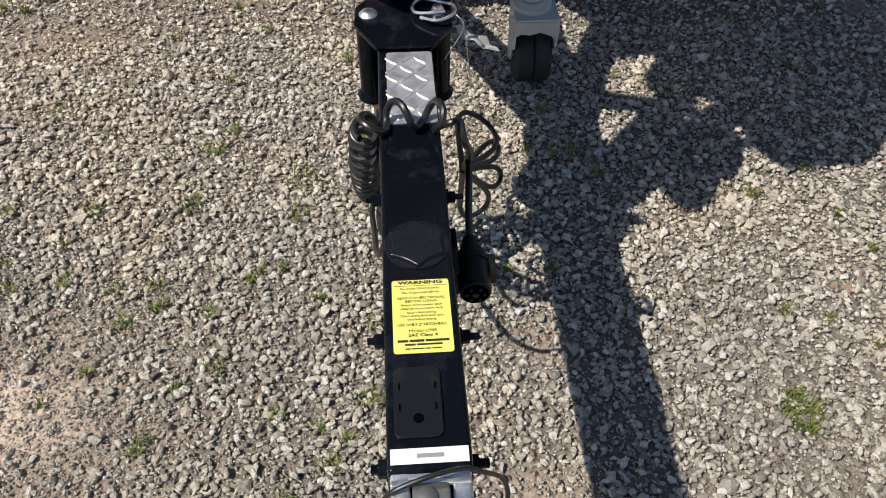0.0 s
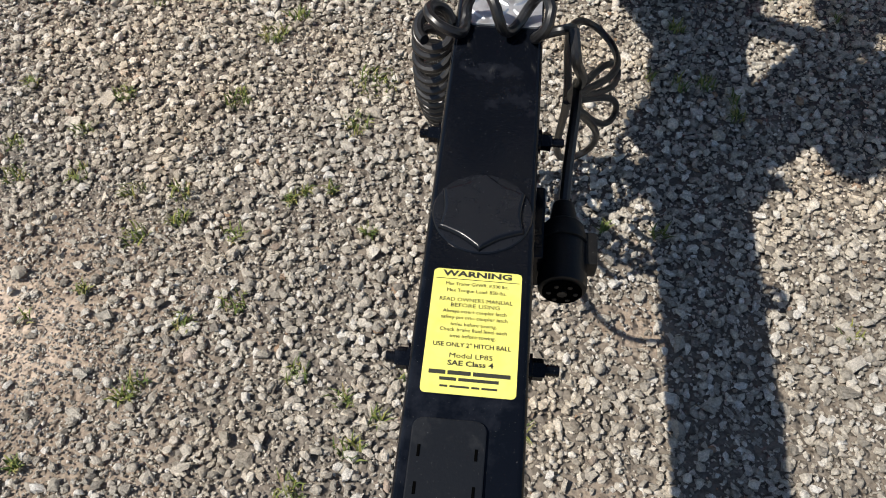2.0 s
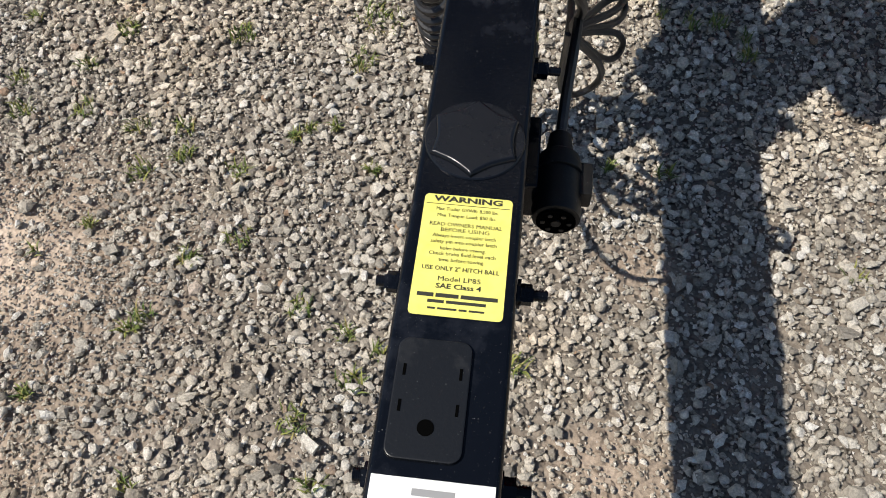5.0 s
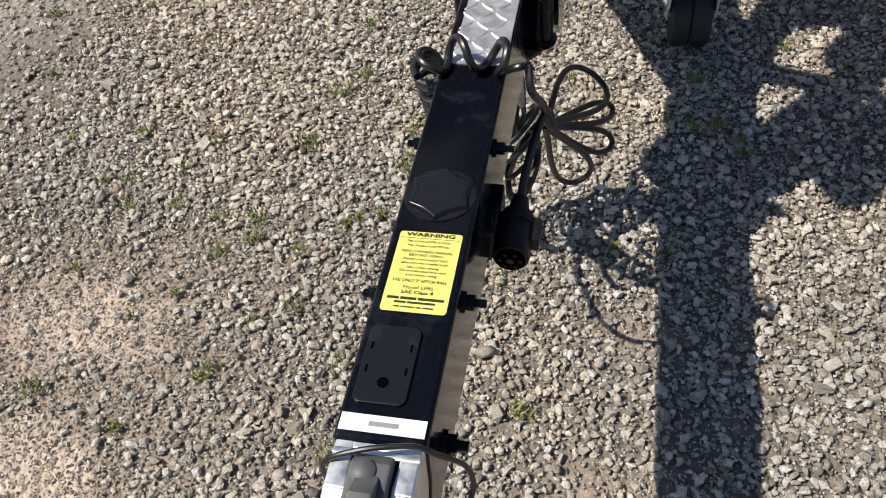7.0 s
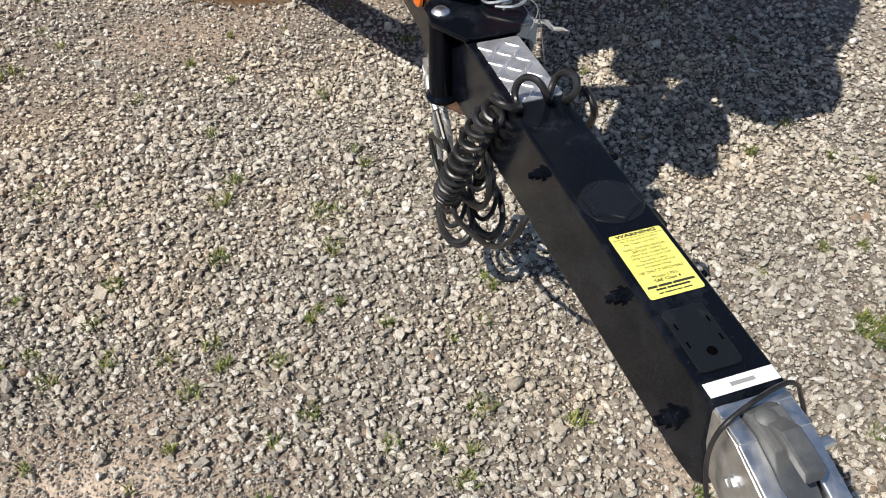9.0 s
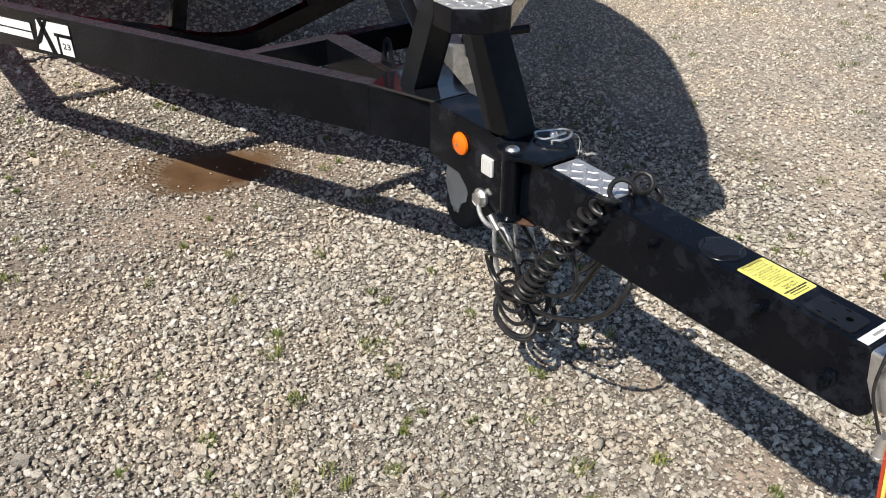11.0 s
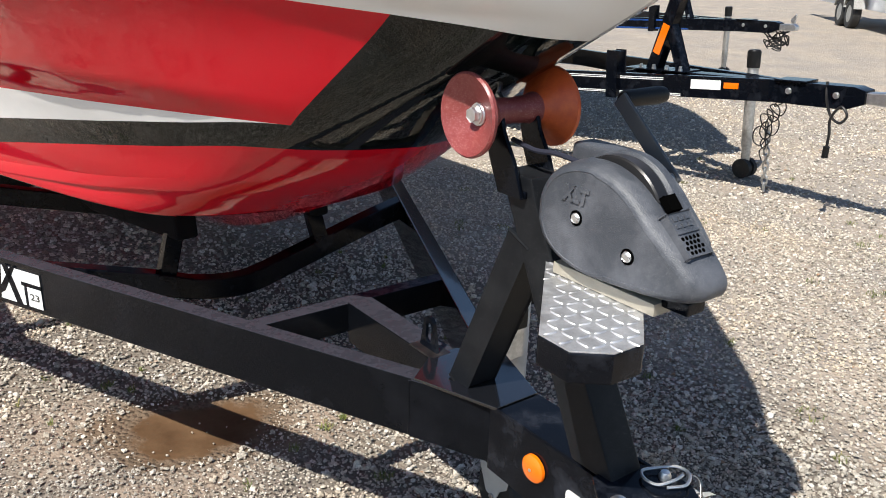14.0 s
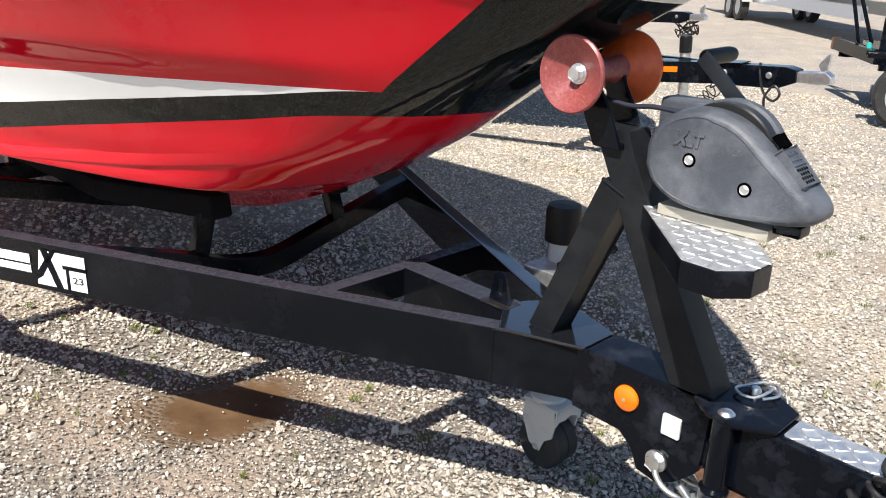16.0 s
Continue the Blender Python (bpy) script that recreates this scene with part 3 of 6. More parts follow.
def build_gravel():
    m = material("gravel_stone", (0.35, 0.32, 0.28), 0.9, spec=0.25)
    isl = m.node_tree.nodes.new("ShaderNodeNewGeometry").outputs["Random Per Island"]
    tone = ramp(m, isl, [(0.0, (0.27, 0.243, 0.208)), (0.15, (0.44, 0.397, 0.337)), (0.5, (0.625, 0.563, 0.475)), (0.75, (0.75, 0.682, 0.585)), (0.90, (0.84, 0.785, 0.70)), (0.98, (0.90, 0.86, 0.80)), (0.987, (0.44, 0.28, 0.17)), (1.0, (0.36, 0.33, 0.30))])
    grain = ramp(m, noise_tex(m, 240, 6, 0.75), [(0.3, (0.62, 0.61, 0.59)), (0.7, (1.42, 1.41, 1.39))])
    mul = m.node_tree.nodes.new("ShaderNodeMix")
    mul.data_type, mul.blend_type = "RGBA", "MULTIPLY"
    mul.inputs[0].default_value = 1.0
    wire(m, tone, mul.inputs[6])
    wire(m, grain, mul.inputs[7])
    wide = ramp(m, noise_tex(m, 1.6, 6, 0.65), [(0.35, (0.88, 0.90, 0.93)), (0.5, (1.0, 1.0, 1.0)), (0.65, (1.14, 1.07, 0.98))])
    mul2 = m.node_tree.nodes.new("ShaderNodeMix")
    mul2.data_type, mul2.blend_type = "RGBA", "MULTIPLY"
    mul2.inputs[0].default_value = 1.0
    wire(m, mul.outputs[2], mul2.inputs[6])
    wire(m, wide, mul2.inputs[7])
    wire(m, mul2.outputs[2], bsdf(m).inputs["Base Color"])
    bump(m, noise_tex(m, 330, 6, 0.78), 1.0, 0.006)
    rng = np.random.default_rng(7)
    vs, fs, soft, base = [], [], [], 0
    # near field, middle field, fine chippings between
    for x0, x1, y0, y1, per, lo, hi, shares in ((-1.6, 1.8, 0.15, 2.3, 6900, 0.0042, 0.0118, (1.0, 0.0)), (-1.5, -0.3, 0.25, 1.5, 11000, 0.0022, 0.0048, ()), (-1.5, 1.5, 0.15, 2.3, 13500, 0.0026, 0.0056, ()), (-2.1, 1.9, 2.3, 4.7, 3700, 0.0046, 0.0108, (0.9, 0.1)), (-1.6, 1.2, 2.3, 3.6, 5000, 0.0028, 0.0056, ()),
                                                (-2.2, -1.5, 0.7, 2.3, 2500, 0.005, 0.0112, (0.65, 0.35)), (1.75, 4.0, 0.4, 5.5, 2800, 0.0050, 0.0096, (0.3, 0.7)), (-3.6, -2.0, 1.5, 6.0, 700, 0.008, 0.017, (0.65, 0.35)), (-2.0, 1.7, 4.6, 7.0, 700, 0.009, 0.017, (0.65, 0.35)),
                                                (3.9, 9.0, 0.5, 9.0, 520, 0.0075, 0.0130, (0.0, 1.0)), (-2.0, 1.7, 0.25, 4.6, 55, 0.012, 0.019, (0.65, 0.35))):
        n = int((x1 - x0) * (y1 - y0) * per)
        x, y = rng.uniform(x0, x1, n), rng.uniform(y0, y1, n)
        size = lo + (hi - lo) * rng.random(n) ** (2.2 if lo < 0.005 else 2.0)
        keep = rng.random(n) > np.maximum(dirt_at(x, y) * (0.90 if shares else 0.24), np.clip((mud_at(x, y) - 0.10) / 0.42, 0, 0.993))
        # ragged edges of each field
        edge = np.minimum(np.minimum(x - x0, x1 - x), np.minimum(y - y0, y1 - y)) if lo < 0.005 and x0 < 1.0 else np.full(n, 9.0)
        if y1 < 2.4:
            edge = np.minimum(np.minimum(x - x0, x1 - x), y - y0)
        elif lo < 0.005 and y0 > 2.0:
            edge = np.minimum(np.minimum(x - x0, x1 - x), y1 - y)
        keep &= rng.random(n) < np.clip(edge / 0.35, 0, 1)
        x, y, size = x[keep], y[keep], size[keep]
        first = int(len(x) * shares[0]) if shares else 0
        for some, form in ((slice(0, first), "bedded" if per > 3500 else "round"), (slice(first, None), "block" if shares else "chip")):
            v, f = stones(x[some], y[some], size[some], rng, form=form)
            vs.append(v)
            fs.append(f + base)
            base += len(v)
            soft.append(np.repeat(rng.random(len(x[some])) < (0.0 if form == "block" else 0.18), len(SHAPES[form][1])))
    tagged(new("gravel", stone_mesh("gravel", np.concatenate(vs), np.concatenate(fs), np.concatenate(soft), m)), "loose angular grey and cream gravel covering the yard", "gravel", kind="stuff")


build_gravel()


def build_grass():
    m = material("grass_blade", (0.09, 0.12, 0.03), 0.7)
    isl = m.node_tree.nodes.new("ShaderNodeNewGeometry").outputs["Random Per Island"]
    wire(m, ramp(m, isl, [(0.0, (0.065, 0.11, 0.018)), (0.6, (0.15, 0.18, 0.04)), (0.88, (0.26, 0.26, 0.06)), (1.0, (0.32, 0.25, 0.11))]), bsdf(m).inputs["Base Color"])
    rng = np.random.default_rng(3)
    spots = [(0.80, 0.84, 0.05, 260), (-0.53, 1.76, 0.03, 50), (-0.27, 1.62, 0.05, 70), (-0.99, 1.93, 0.04, 50), (-0.1, 0.93, 0.03, 50)]
    for cx, cy in ((-1.06, 1.36), (-0.95, 1.28), (-0.83, 1.30), (-0.61, 1.27), (-0.48, 1.18), (-0.67, 1.16), (-0.52, 0.98), (-0.44, 1.03), (-0.30, 0.90), (-0.27, 0.70), (-0.56, 1.54), (-0.19, 0.77), (-0.81, 1.53), (-0.86, 1.42), (-0.29, 1.49)):
        spots.append((cx, cy, rng.uniform(0.016, 0.030), int(rng.integers(28, 52))))
    for _ in range(190):
        spots.append((rng.uniform(-1.8, 1.5), rng.uniform(0.5, 4.4), rng.uniform(0.008, 0.024), int(rng.integers(10, 40))))
    for _ in range(60):
        spots.append((rng.uniform(1.5, 5.0), rng.uniform(1.0, 6.0), rng.uniform(0.02, 0.06), 30))
    vs, fs = [], []
    for cx, cy, r, n in spots:
        if mud_at(np.array(cx), np.array(cy)) > 0.05:
            continue
        for _ in range(n):
            a, d = rng.uniform(0, 6.283), r * math.sqrt(rng.random())
            x, y = cx + d * math.cos(a), cy + d * math.sin(a)
            h, w, b = rng.uniform(0.008, 0.024), rng.uniform(0.0011, 0.0024), rng.uniform(0, 6.283)
            lean = rng.uniform(0.004, 0.02)
            dx, dy = math.cos(b), math.sin(b)
            k = len(vs)
            vs += [(x - w * dy, y + w * dx, 0), (x + w * dy, y - w * dx, 0), (x + lean * 0.5 * dx + w * dy * 0.7, y + lean * 0.5 * dy - w * dx * 0.7, h * 0.8), (x + lean * 0.5 * dx - w * dy * 0.7, y + lean * 0.5 * dy + w * dx * 0.7, h * 0.8), (x + lean * 1.3 * dx, y + lean * 1.3 * dy, h)]
            fs += [(k, k + 1, k + 2, k + 3), (k + 3, k + 2, k + 4)]
    me = bpy.data.meshes.new("grass")
    me.from_pydata(vs, [], fs)
    me.materials.append(m)
    tagged(new("grass", me), "small sparse green and yellowing weeds among gravel", "grass", kind="stuff")


build_grass()


# ---- the boat trailer ----
TOP = 0.690
trailer = thing("boat_trailer", 0.03, 3.0, 0, "black painted steel boat trailer with a swing-away tongue", "boat trailer")

# tongue: outer actuator case in front, narrower beam behind
part("tongue_case", prism([(0.411, 0.69), (0.402, 0.63), (0.382, 0.590), (0.383, 0.570), (0.398, 0.554), (0.43, 0.547), (1.30, 0.533), (1.30, 0.69)], -0.0475, 0.0475, "x", 0.006, segments=3), BLACK, trailer, "glossy black tongue case with stickers")

tp = part("tread_plate", prism(rounded(0.006, 1.092, 0.078, 0.19, 0.006), TOP - 0.002, TOP + 0.0025, "z", 0.0006), TREAD, trailer, "silver diamond tread plate")
tb = treads(bmesh.new(), lambda x, y: -0.027 < x < 0.039 and 1.004 < y < 1.180, -0.05, 0.06, 0.99, 1.20, TOP + 0.0024, 0.0245, 0.0140)
part("raised_pattern", tb, TREAD, tp)

def scalloped(turns, reach, depth, n=96):
    """Outline of a round cap with finger hollows along its rim."""
    out = []
    for i in range(n):
        a = 2 * math.pi * i / n
        w = ((a - radians(90)) * turns / (2 * math.pi)) % 1.0
        out.append((a, reach - depth * math.sin(math.pi * w) ** 0.8))
    return out


cap = part("filler_cap", lathe([(-0.004, 0.0445), (0.0008, 0.0445), (0.0020, 0.0435), (0.0024, 0.041), (0.0024, 0.001)], (0.0, 0.742, 0.690), "z", 48), CAPBLACK, trailer, "round black cap with finger hollows")
lid, rows = bmesh.new(), []
for grow, z in ((0.0010, 0.6920), (0.0002, 0.6950), (-0.0016, 0.6966), (-0.0040, 0.6970)):
    rows.append([lid.verts.new(((r + grow) * math.cos(a), 0.742 + (r + grow) * math.sin(a), z)) for a, r in scalloped(6, 0.0425, 0.0085)])
for p, q in zip(rows, rows[1:]):
    for i in range(len(p)):
        j = (i + 1) % len(p)
        lid.faces.new((p[i], p[j], q[j], q[i]))
lid.faces.new(rows[-1])
part("cap_lid", lid, CAPBLACK, cap, smooth=50)

pad = part("access_cover", prism(rounded(-0.010, 0.497, 0.056, 0.094, 0.009), 0.688, 0.6935, "z", 0.0016), VINYL, trailer, "black rubber access cover with a round hole")
part("plug_hole", rod((-0.010, 0.474, 0.6925), (-0.010, 0.474, 0.694), 0.0062, n=20), HOLE, pad)
for sx in (-0.031, 0.011):
    for sy in (0.489, 0.517):
        part("slot", box(sx - 0.0011, sx + 0.0011, sy - 0.0045, sy + 0.0045, 0.6925, 0.694, 0), HOLE, pad)

# warning label
label = part("warning_label", prism(rounded(0.001, 0.6225, 0.074, 0.115, 0.004), 0.6895, 0.6905, "z", 0), YELLOW, trailer, "yellow warning label with black print")
for txt, y, size, w, bold in (("WARNING", 0.6793, 0.0076, 0.058, 0.00028),
                              ("Max Trailer GVWR: 8,500 lbs.", 0.6692, 0.0048, 0.052, 0),
                              ("Max Tongue Load: 850 lbs.", 0.6629, 0.0048, 0.049, 0),
                              ("READ OWNERS MANUAL", 0.6539, 0.0054, 0.06, 0),
                              ("BEFORE USING", 0.6485, 0.0054, 0.04, 0),
                              ("Always insert coupler latch", 0.6427, 0.0049, 0.052, 0),
                              ("safety pin into coupler latch", 0.6370, 0.0049, 0.054, 0),
                              ("holes before towing.", 0.6306, 0.0049, 0.037, 0),
                              ("Check brake fluid level each", 0.6254, 0.0049, 0.054, 0),
                              ("time before towing.", 0.6197, 0.0049, 0.037, 0),
                              ("USE ONLY 2\" HITCH BALL", 0.6116, 0.0056, 0.062, 0.00006),
                              ("Model LP85", 0.6021, 0.0062, 0.034, 0),
                              ("SAE Class 4", 0.5955, 0.0062, 0.036, 0.00012)):
    letters("print", txt, size, pose(0.001, y - 0.004, 0.6909), INK, label, w, bold)
part("print", box(-0.034, 0.036, 0.6700, 0.6704, 0.6903, 0.6909, 0), INK, label)
for y, words, h in ((0.5872, (0.013, 0.018, 0.029), 0.0034), (0.5817, (0.013, 0.031), 0.0026), (0.5755, (0.006, 0.015, 0.006, 0.012), 0.0016)):
    x = 0.001 - (sum(words) + 0.0018 * (len(words) - 1)) / 2
    for w in words:
        part("print_bar", box(x, x + w, y - 0.004 - h / 2, y - 0.004 + h / 2, 0.6903, 0.6909, 0), INK, label)
        x += w + 0.0018

strip = part("name_strip", box(-0.0435, 0.0435, 0.4195, 0.4385, 0.6895, 0.6905, 0), PAPER, trailer, "white paper strip with a grey printed bar")
part("print_bar", box(-0.014, 0.016, 0.4265, 0.4315, 0.6903, 0.6908, 0), GREYINK, strip)

# side bolts of the tongue
for y, z, big in ((0.862, 0.660, 0.009), (0.611, 0.655, 0.0095), (0.463, 0.597, 0.012)):
    part("side_bolt", bolts((-0.047, y, z), (-1, 0, 0), big, 0.014, 0.009), BLACK, trailer)
    part("side_bolt", bolts((0.047, y, z), (1, 0, 0), big, 0.014, 0.013), BLACK, trailer)

# coupler
def build_coupler():
    top = 0.6845
    c = bmesh.new()
    for sx in (-1, 1):
        prism([(0.425, top), (0.425, 0.60), (0.36, 0.583), (0.27, 0.580), (0.225, 0.60), (0.20, 0.62), (0.205, 0.638), (0.25, 0.646), (0.31, 0.660), (0.37, 0.680)], sx * 0.041 - 0.004, sx * 0.041 + 0.004, "x", 0.003, c)
        prism([(sx * 0.044, 0.425), (sx * 0.025, 0.425), (sx * 0.021, 0.362), (sx * 0.044, 0.362)], top - 0.007, top + 0.001, "z", 0.003, c)
        prism([(0.366, top), (0.366, top - 0.007), (0.23, 0.638), (0.23, 0.646)], min(sx * 0.021, sx * 0.0445), max(sx * 0.021, sx * 0.0445), "x", 0.003, c)
    prism([(-0.030, 0.425), (0.030, 0.425), (0.030, 0.404), (-0.030, 0.404)], top - 0.0075, top + 0.0005, "z", 0.002, c)
    body = part("coupler", c, ZINC, trailer, "bare zinc-plated ball coupler")
    part("floor", box(-0.037, 0.037, 0.21, 0.42, 0.610, 0.622, 0.004), GALV, body)
    part("nose", lathe([(0.60, 0.041), (0.630, 0.041), (0.644, 0.034), (0.648, 0.02), (0.649, 0.001)], (0, 0.228, 0), "z", 28), ZINC, body)
    latch = part("latch", prism([(0.402, 0.650), (0.400, 0.686), (0.386, 0.697), (0.340, 0.697), (0.325, 0.672), (0.295, 0.655), (0.295, 0.64)], -0.021, 0.020, "x", 0.004), LATCH, body, "dull grey latch plate")
    part("latch_bolt", lathe([(0.696, 0.0125), (0.6985, 0.0125), (0.7015, 0.009), (0.703, 0.004), (0.703, 0.0005)], (-0.006, 0.377, 0), "z", 20), LATCH, latch)
    part("latch_arm", prism([(0.375, 0.697), (0.35, 0.712), (0.305, 0.705), (0.30, 0.690), (0.34, 0.694)], -0.012, 0.012, "x", 0.003), LATCH, latch)
    part("spring_bolt", rod((-0.012, 0.325, 0.655), (0.02, 0.325, 0.655), 0.011, bevel=0.002), ZINC, latch)
    part("pin_head", rod((0.044, 0.352, 0.65), (0.070, 0.352, 0.652), 0.0075, bevel=0.002), ZINC, body)
    part("pivot_bolt", bolts((-0.045, 0.35, 0.635), (-1, 0, 0), 0.007, 0.005), ZINC, body)
    part("side_hole", rod((-0.0452, 0.325, 0.612), (-0.0458, 0.325, 0.612), 0.006, n=16), HOLE, body)
    part("rim", prism([(-0.0445, 0.404), (-0.0445, 0.396), (0.0445, 0.396), (0.0445, 0.404)], top - 0.004, top + 0.002, "z", 0.002), ZINC, body)


build_coupler()

# swing hinge
hinge = [(-0.088, 1.262), (-0.050, 1.192), (0.050, 1.192), (0.086, 1.245), (0.088, 1.300), (0.045, 1.372), (-0.045, 1.372), (-0.086, 1.318)]
part("hinge_plate", prism(hinge, 0.6915, 0.702, "z", 0.003), BLACK, trailer)
part("hinge_plate", prism([(x * 0.80, 1.30 + (y - 1.30) * 0.66) for x, y in hinge], 0.516, 0.524, "z", 0.003), SHADED_RUST, trailer, "rusty lower hinge plate")
for sx in (-1, 1):
    part("hinge_barrel", rod((sx * 0.062, 1.291, 0.525), (sx * 0.062, 1.291, 0.688), 0.024, n=28, bevel=0.003), BLACK, trailer)
    part("barrel_weld", lathe([(-0.006, 0.030), (0.0, 0.031), (0.007, 0.025)], (sx * 0.062, 1.291, 0.530), "z", 24), BLACK, trailer)
part("hinge_bolt", lathe([(0.700, 0.017), (0.704, 0.017), (0.709, 0.012), (0.711, 0.006), (0.711, 0.0005)], (-0.062, 1.291, 0), "z", 28), ZINC, trailer, "bright zinc hinge bolt head")

# front box of the frame
side = [(1.68, 0.690), (1.68, 0.535), (1.545, 0.530), (1.510, 0.500), (1.490, 0.455), (1.435, 0.445), (1.395, 0.470), (1.345, 0.520), (1.335, 0.690)]
part("nose_plate", prism(side, -0.030, -0.020, "x", 0.002), BLACK, trailer)
part("nose_plate", prism(side, 0.080, 0.090, "x", 0.002), BLACK, trailer)
part("nose_box", box(-0.0195, 0.0795, 1.33, 1.70, 0.535, 0.6865, 0.004), BLACK, trailer)
part("safety_chain_bolt", hexhead((-0.030, 1.442, 0.502), (-1, 0, 0), 0.019, 0.020), ZINC, trailer, "large zinc hex bolt")
mk = part("marker_lamp", lathe([(-0.006, 0.031), (-0.012, 0.030), (-0.017, 0.024), (-0.019, 0.010), (-0.019, 0.0005)], (-0.026, 1.533, 0.620), "x", 32), AMBER, trailer, "round amber side marker")
part("lamp_screw", rod((-0.0445, 1.533, 0.620), (-0.0465, 1.533, 0.620), 0.004, n=12), ZINC, mk)
rf = part("reflector", prism(rounded(1.417, 0.602, 0.044, 0.050, 0.004), -0.038, -0.0302, "x", 0.002), CLEAR, trailer, "square clear reflector")
for k in range(5):
    part("facet", box(-0.0395, -0.0378, 1.402 + k * 0.0075, 1.407 + k * 0.0075, 0.584, 0.619, 0.0005), CLEAR, rf)

# main rails
RAIL_H, RAIL_W = 0.152, 0.052


def rail(side):
    """One side rail as a box section that runs out from the nose and then straight back."""
    if side < 0:
        pts = [Vector((-0.006, 1.668)), Vector((-1.06, 3.90)), Vector((-1.10, 6.9))]
    else:
        pts = [Vector((0.066, 1.668)), Vector((1.12, 3.90)), Vector((1.16, 6.9))]
    bm = bmesh.new()
    loops = []
    for i, p in enumerate(pts):
        d = (pts[1] - pts[0]).normalized() if i == 0 else (pts[2] - pts[1]).normalized() if i == 2 else ((pts[1] - pts[0]).normalized() + (pts[2] - pts[1]).normalized()).normalized()
        n = Vector((d.y, -d.x)) * (1 if side < 0 else -1)
        q = p + n * RAIL_W
        loops.append([bm.verts.new((*p, 0.690 - RAIL_H)), bm.verts.new((*q, 0.690 - RAIL_H)), bm.verts.new((*q, 0.690)), bm.verts.new((*p, 0.690))])
    for a, b in zip(loops, loops[1:]):
        for k in range(4):
            bm.faces.new((a[k], a[(k + 1) % 4], b[(k + 1) % 4], b[k]))
    bm.faces.new(loops[0])
    bm.faces.new(loops[-1][::-1])
    bmesh.ops.recalc_face_normals(bm, faces=bm.faces)
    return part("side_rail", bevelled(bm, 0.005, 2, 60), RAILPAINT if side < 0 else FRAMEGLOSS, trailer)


left_rail = rail(-1)
rail(1)
# gusset top and inner frame behind the post
part("gusset", prism([(-0.028, 1.66), (-0.10, 1.865), (-0.01, 1.93), (0.07, 1.93), (0.16, 1.865), (0.088, 1.66)], 0.686, 0.6945, "z", 0.002), FRAMEGLOSS, trailer)
part("nose_cover", prism([(-0.028, 1.655), (-0.028, 1.42), (0.088, 1.42), (0.088, 1.655)], 0.6865, 0.693, "z", 0.002), BLACK, trailer)
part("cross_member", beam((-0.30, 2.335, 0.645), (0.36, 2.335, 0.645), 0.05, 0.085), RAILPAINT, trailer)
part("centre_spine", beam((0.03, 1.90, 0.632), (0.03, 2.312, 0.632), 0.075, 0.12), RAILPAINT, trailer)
eye = bmesh.new()
inner = rounded(1.962, 0.738, 0.022, 0.052, 0.0105)
outer = [(1.962 + (y - 1.962) * (1.8 if z > 0.738 else 3.2), 0.692 if z < 0.730 else 0.738 + (z - 0.738) * 1.6) for y, z in inner]
rings = [[eye.verts.new((x, y, z)) for y, z in loop] for x, loop in ((0.010, inner), (0.010, outer), (0.018, outer), (0.018, inner))]
for p, q in zip(rings, rings[1:] + rings[:1]):
    for i in range(len(p)):
        j = (i + 1) % len(p)
        eye.faces.new((p[i], p[j], q[j], q[i]))
part("tie_down_eye", eye, BLACK, trailer)
part("eye_base", box(-0.012, 0.045, 1.915, 2.010, 0.690, 0.6955, 0.002), DUSTY, trailer)
# vee cross tube under the hull
part("vee_cross_tube", swept_box(smooth_path([(-0.62, 3.06, 0.650), (-0.46, 3.05, 0.605), (-0.30, 3.04, 0.560), (-0.17, 3.04, 0.515), (-0.05, 3.04, 0.495), (0.05, 3.04, 0.500), (0.20, 3.05, 0.535), (0.40, 3.06, 0.585), (0.58, 3.07, 0.628), (0.70, 3.08, 0.650)], 8), 0.060, 0.072), BLACK, trailer)
part("vee_cross_tube", swept_box(smooth_path([(-1.04, 4.03, 0.650), (-0.85, 4.03, 0.652), (-0.62, 4.02, 0.655), (-0.46, 4.02, 0.618), (-0.30, 4.02, 0.575), (-0.17, 4.02, 0.540), (-0.05, 4.02, 0.515), (0.05, 4.02, 0.513), (0.20, 4.02, 0.545), (0.40, 4.02, 0.600), (0.68, 4.02, 0.655), (0.90, 4.03, 0.652), (1.10, 4.03, 0.650)], 8), 0.060, 0.072), BLACK, trailer)
for sx in (-1, 1):
    bk = beam((0.03 + sx * 0.235, 2.965, 0.752), (0.03 + sx * 0.265, 3.42, 0.690), 0.075, 0.080, 0.012)
    beam((0.03 + sx * 0.2645, 3.41, 0.691), (0.03 + sx * 0.29, 3.76, 0.645), 0.075, 0.080, 0.012, bk)
    beam((0.03 + sx * 0.2895, 3.75, 0.646), (0.03 + sx * 0.33, 6.6, 0.605), 0.075, 0.080, 0.012, bk)
    part("bunk", bk, CARPET, trailer, "carpet-covered hull bunk")
    part("bunk_strut", beam((0.03 + sx * 0.245, 3.05, 0.735), (0.03 + sx * 0.285, 3.05, 0.575), 0.055, 0.045, up=(0, 1, 0)), BLACK, trailer)
    part("bunk_bracket", beam((0.03 + sx * 0.295, 4.02, 0.56), (0.03 + sx * 0.295, 4.02, 0.62), 0.05, 0.05, up=(0, 1, 0)), BLACK, trailer)
    for y in (4.75, 6.3):
        part("bunk_bracket", beam((0.03 + sx * 0.315, y, 0.53), (0.03 + sx * 0.315, y, 0.61), 0.05, 0.05, up=(0, 1, 0)), BLACK, trailer)
for y in (4.75, 6.3):
    part("rear_cross_member", beam((-1.08, y, 0.510), (1.14, y, 0.510), 0.06, 0.08), BLACK, trailer)

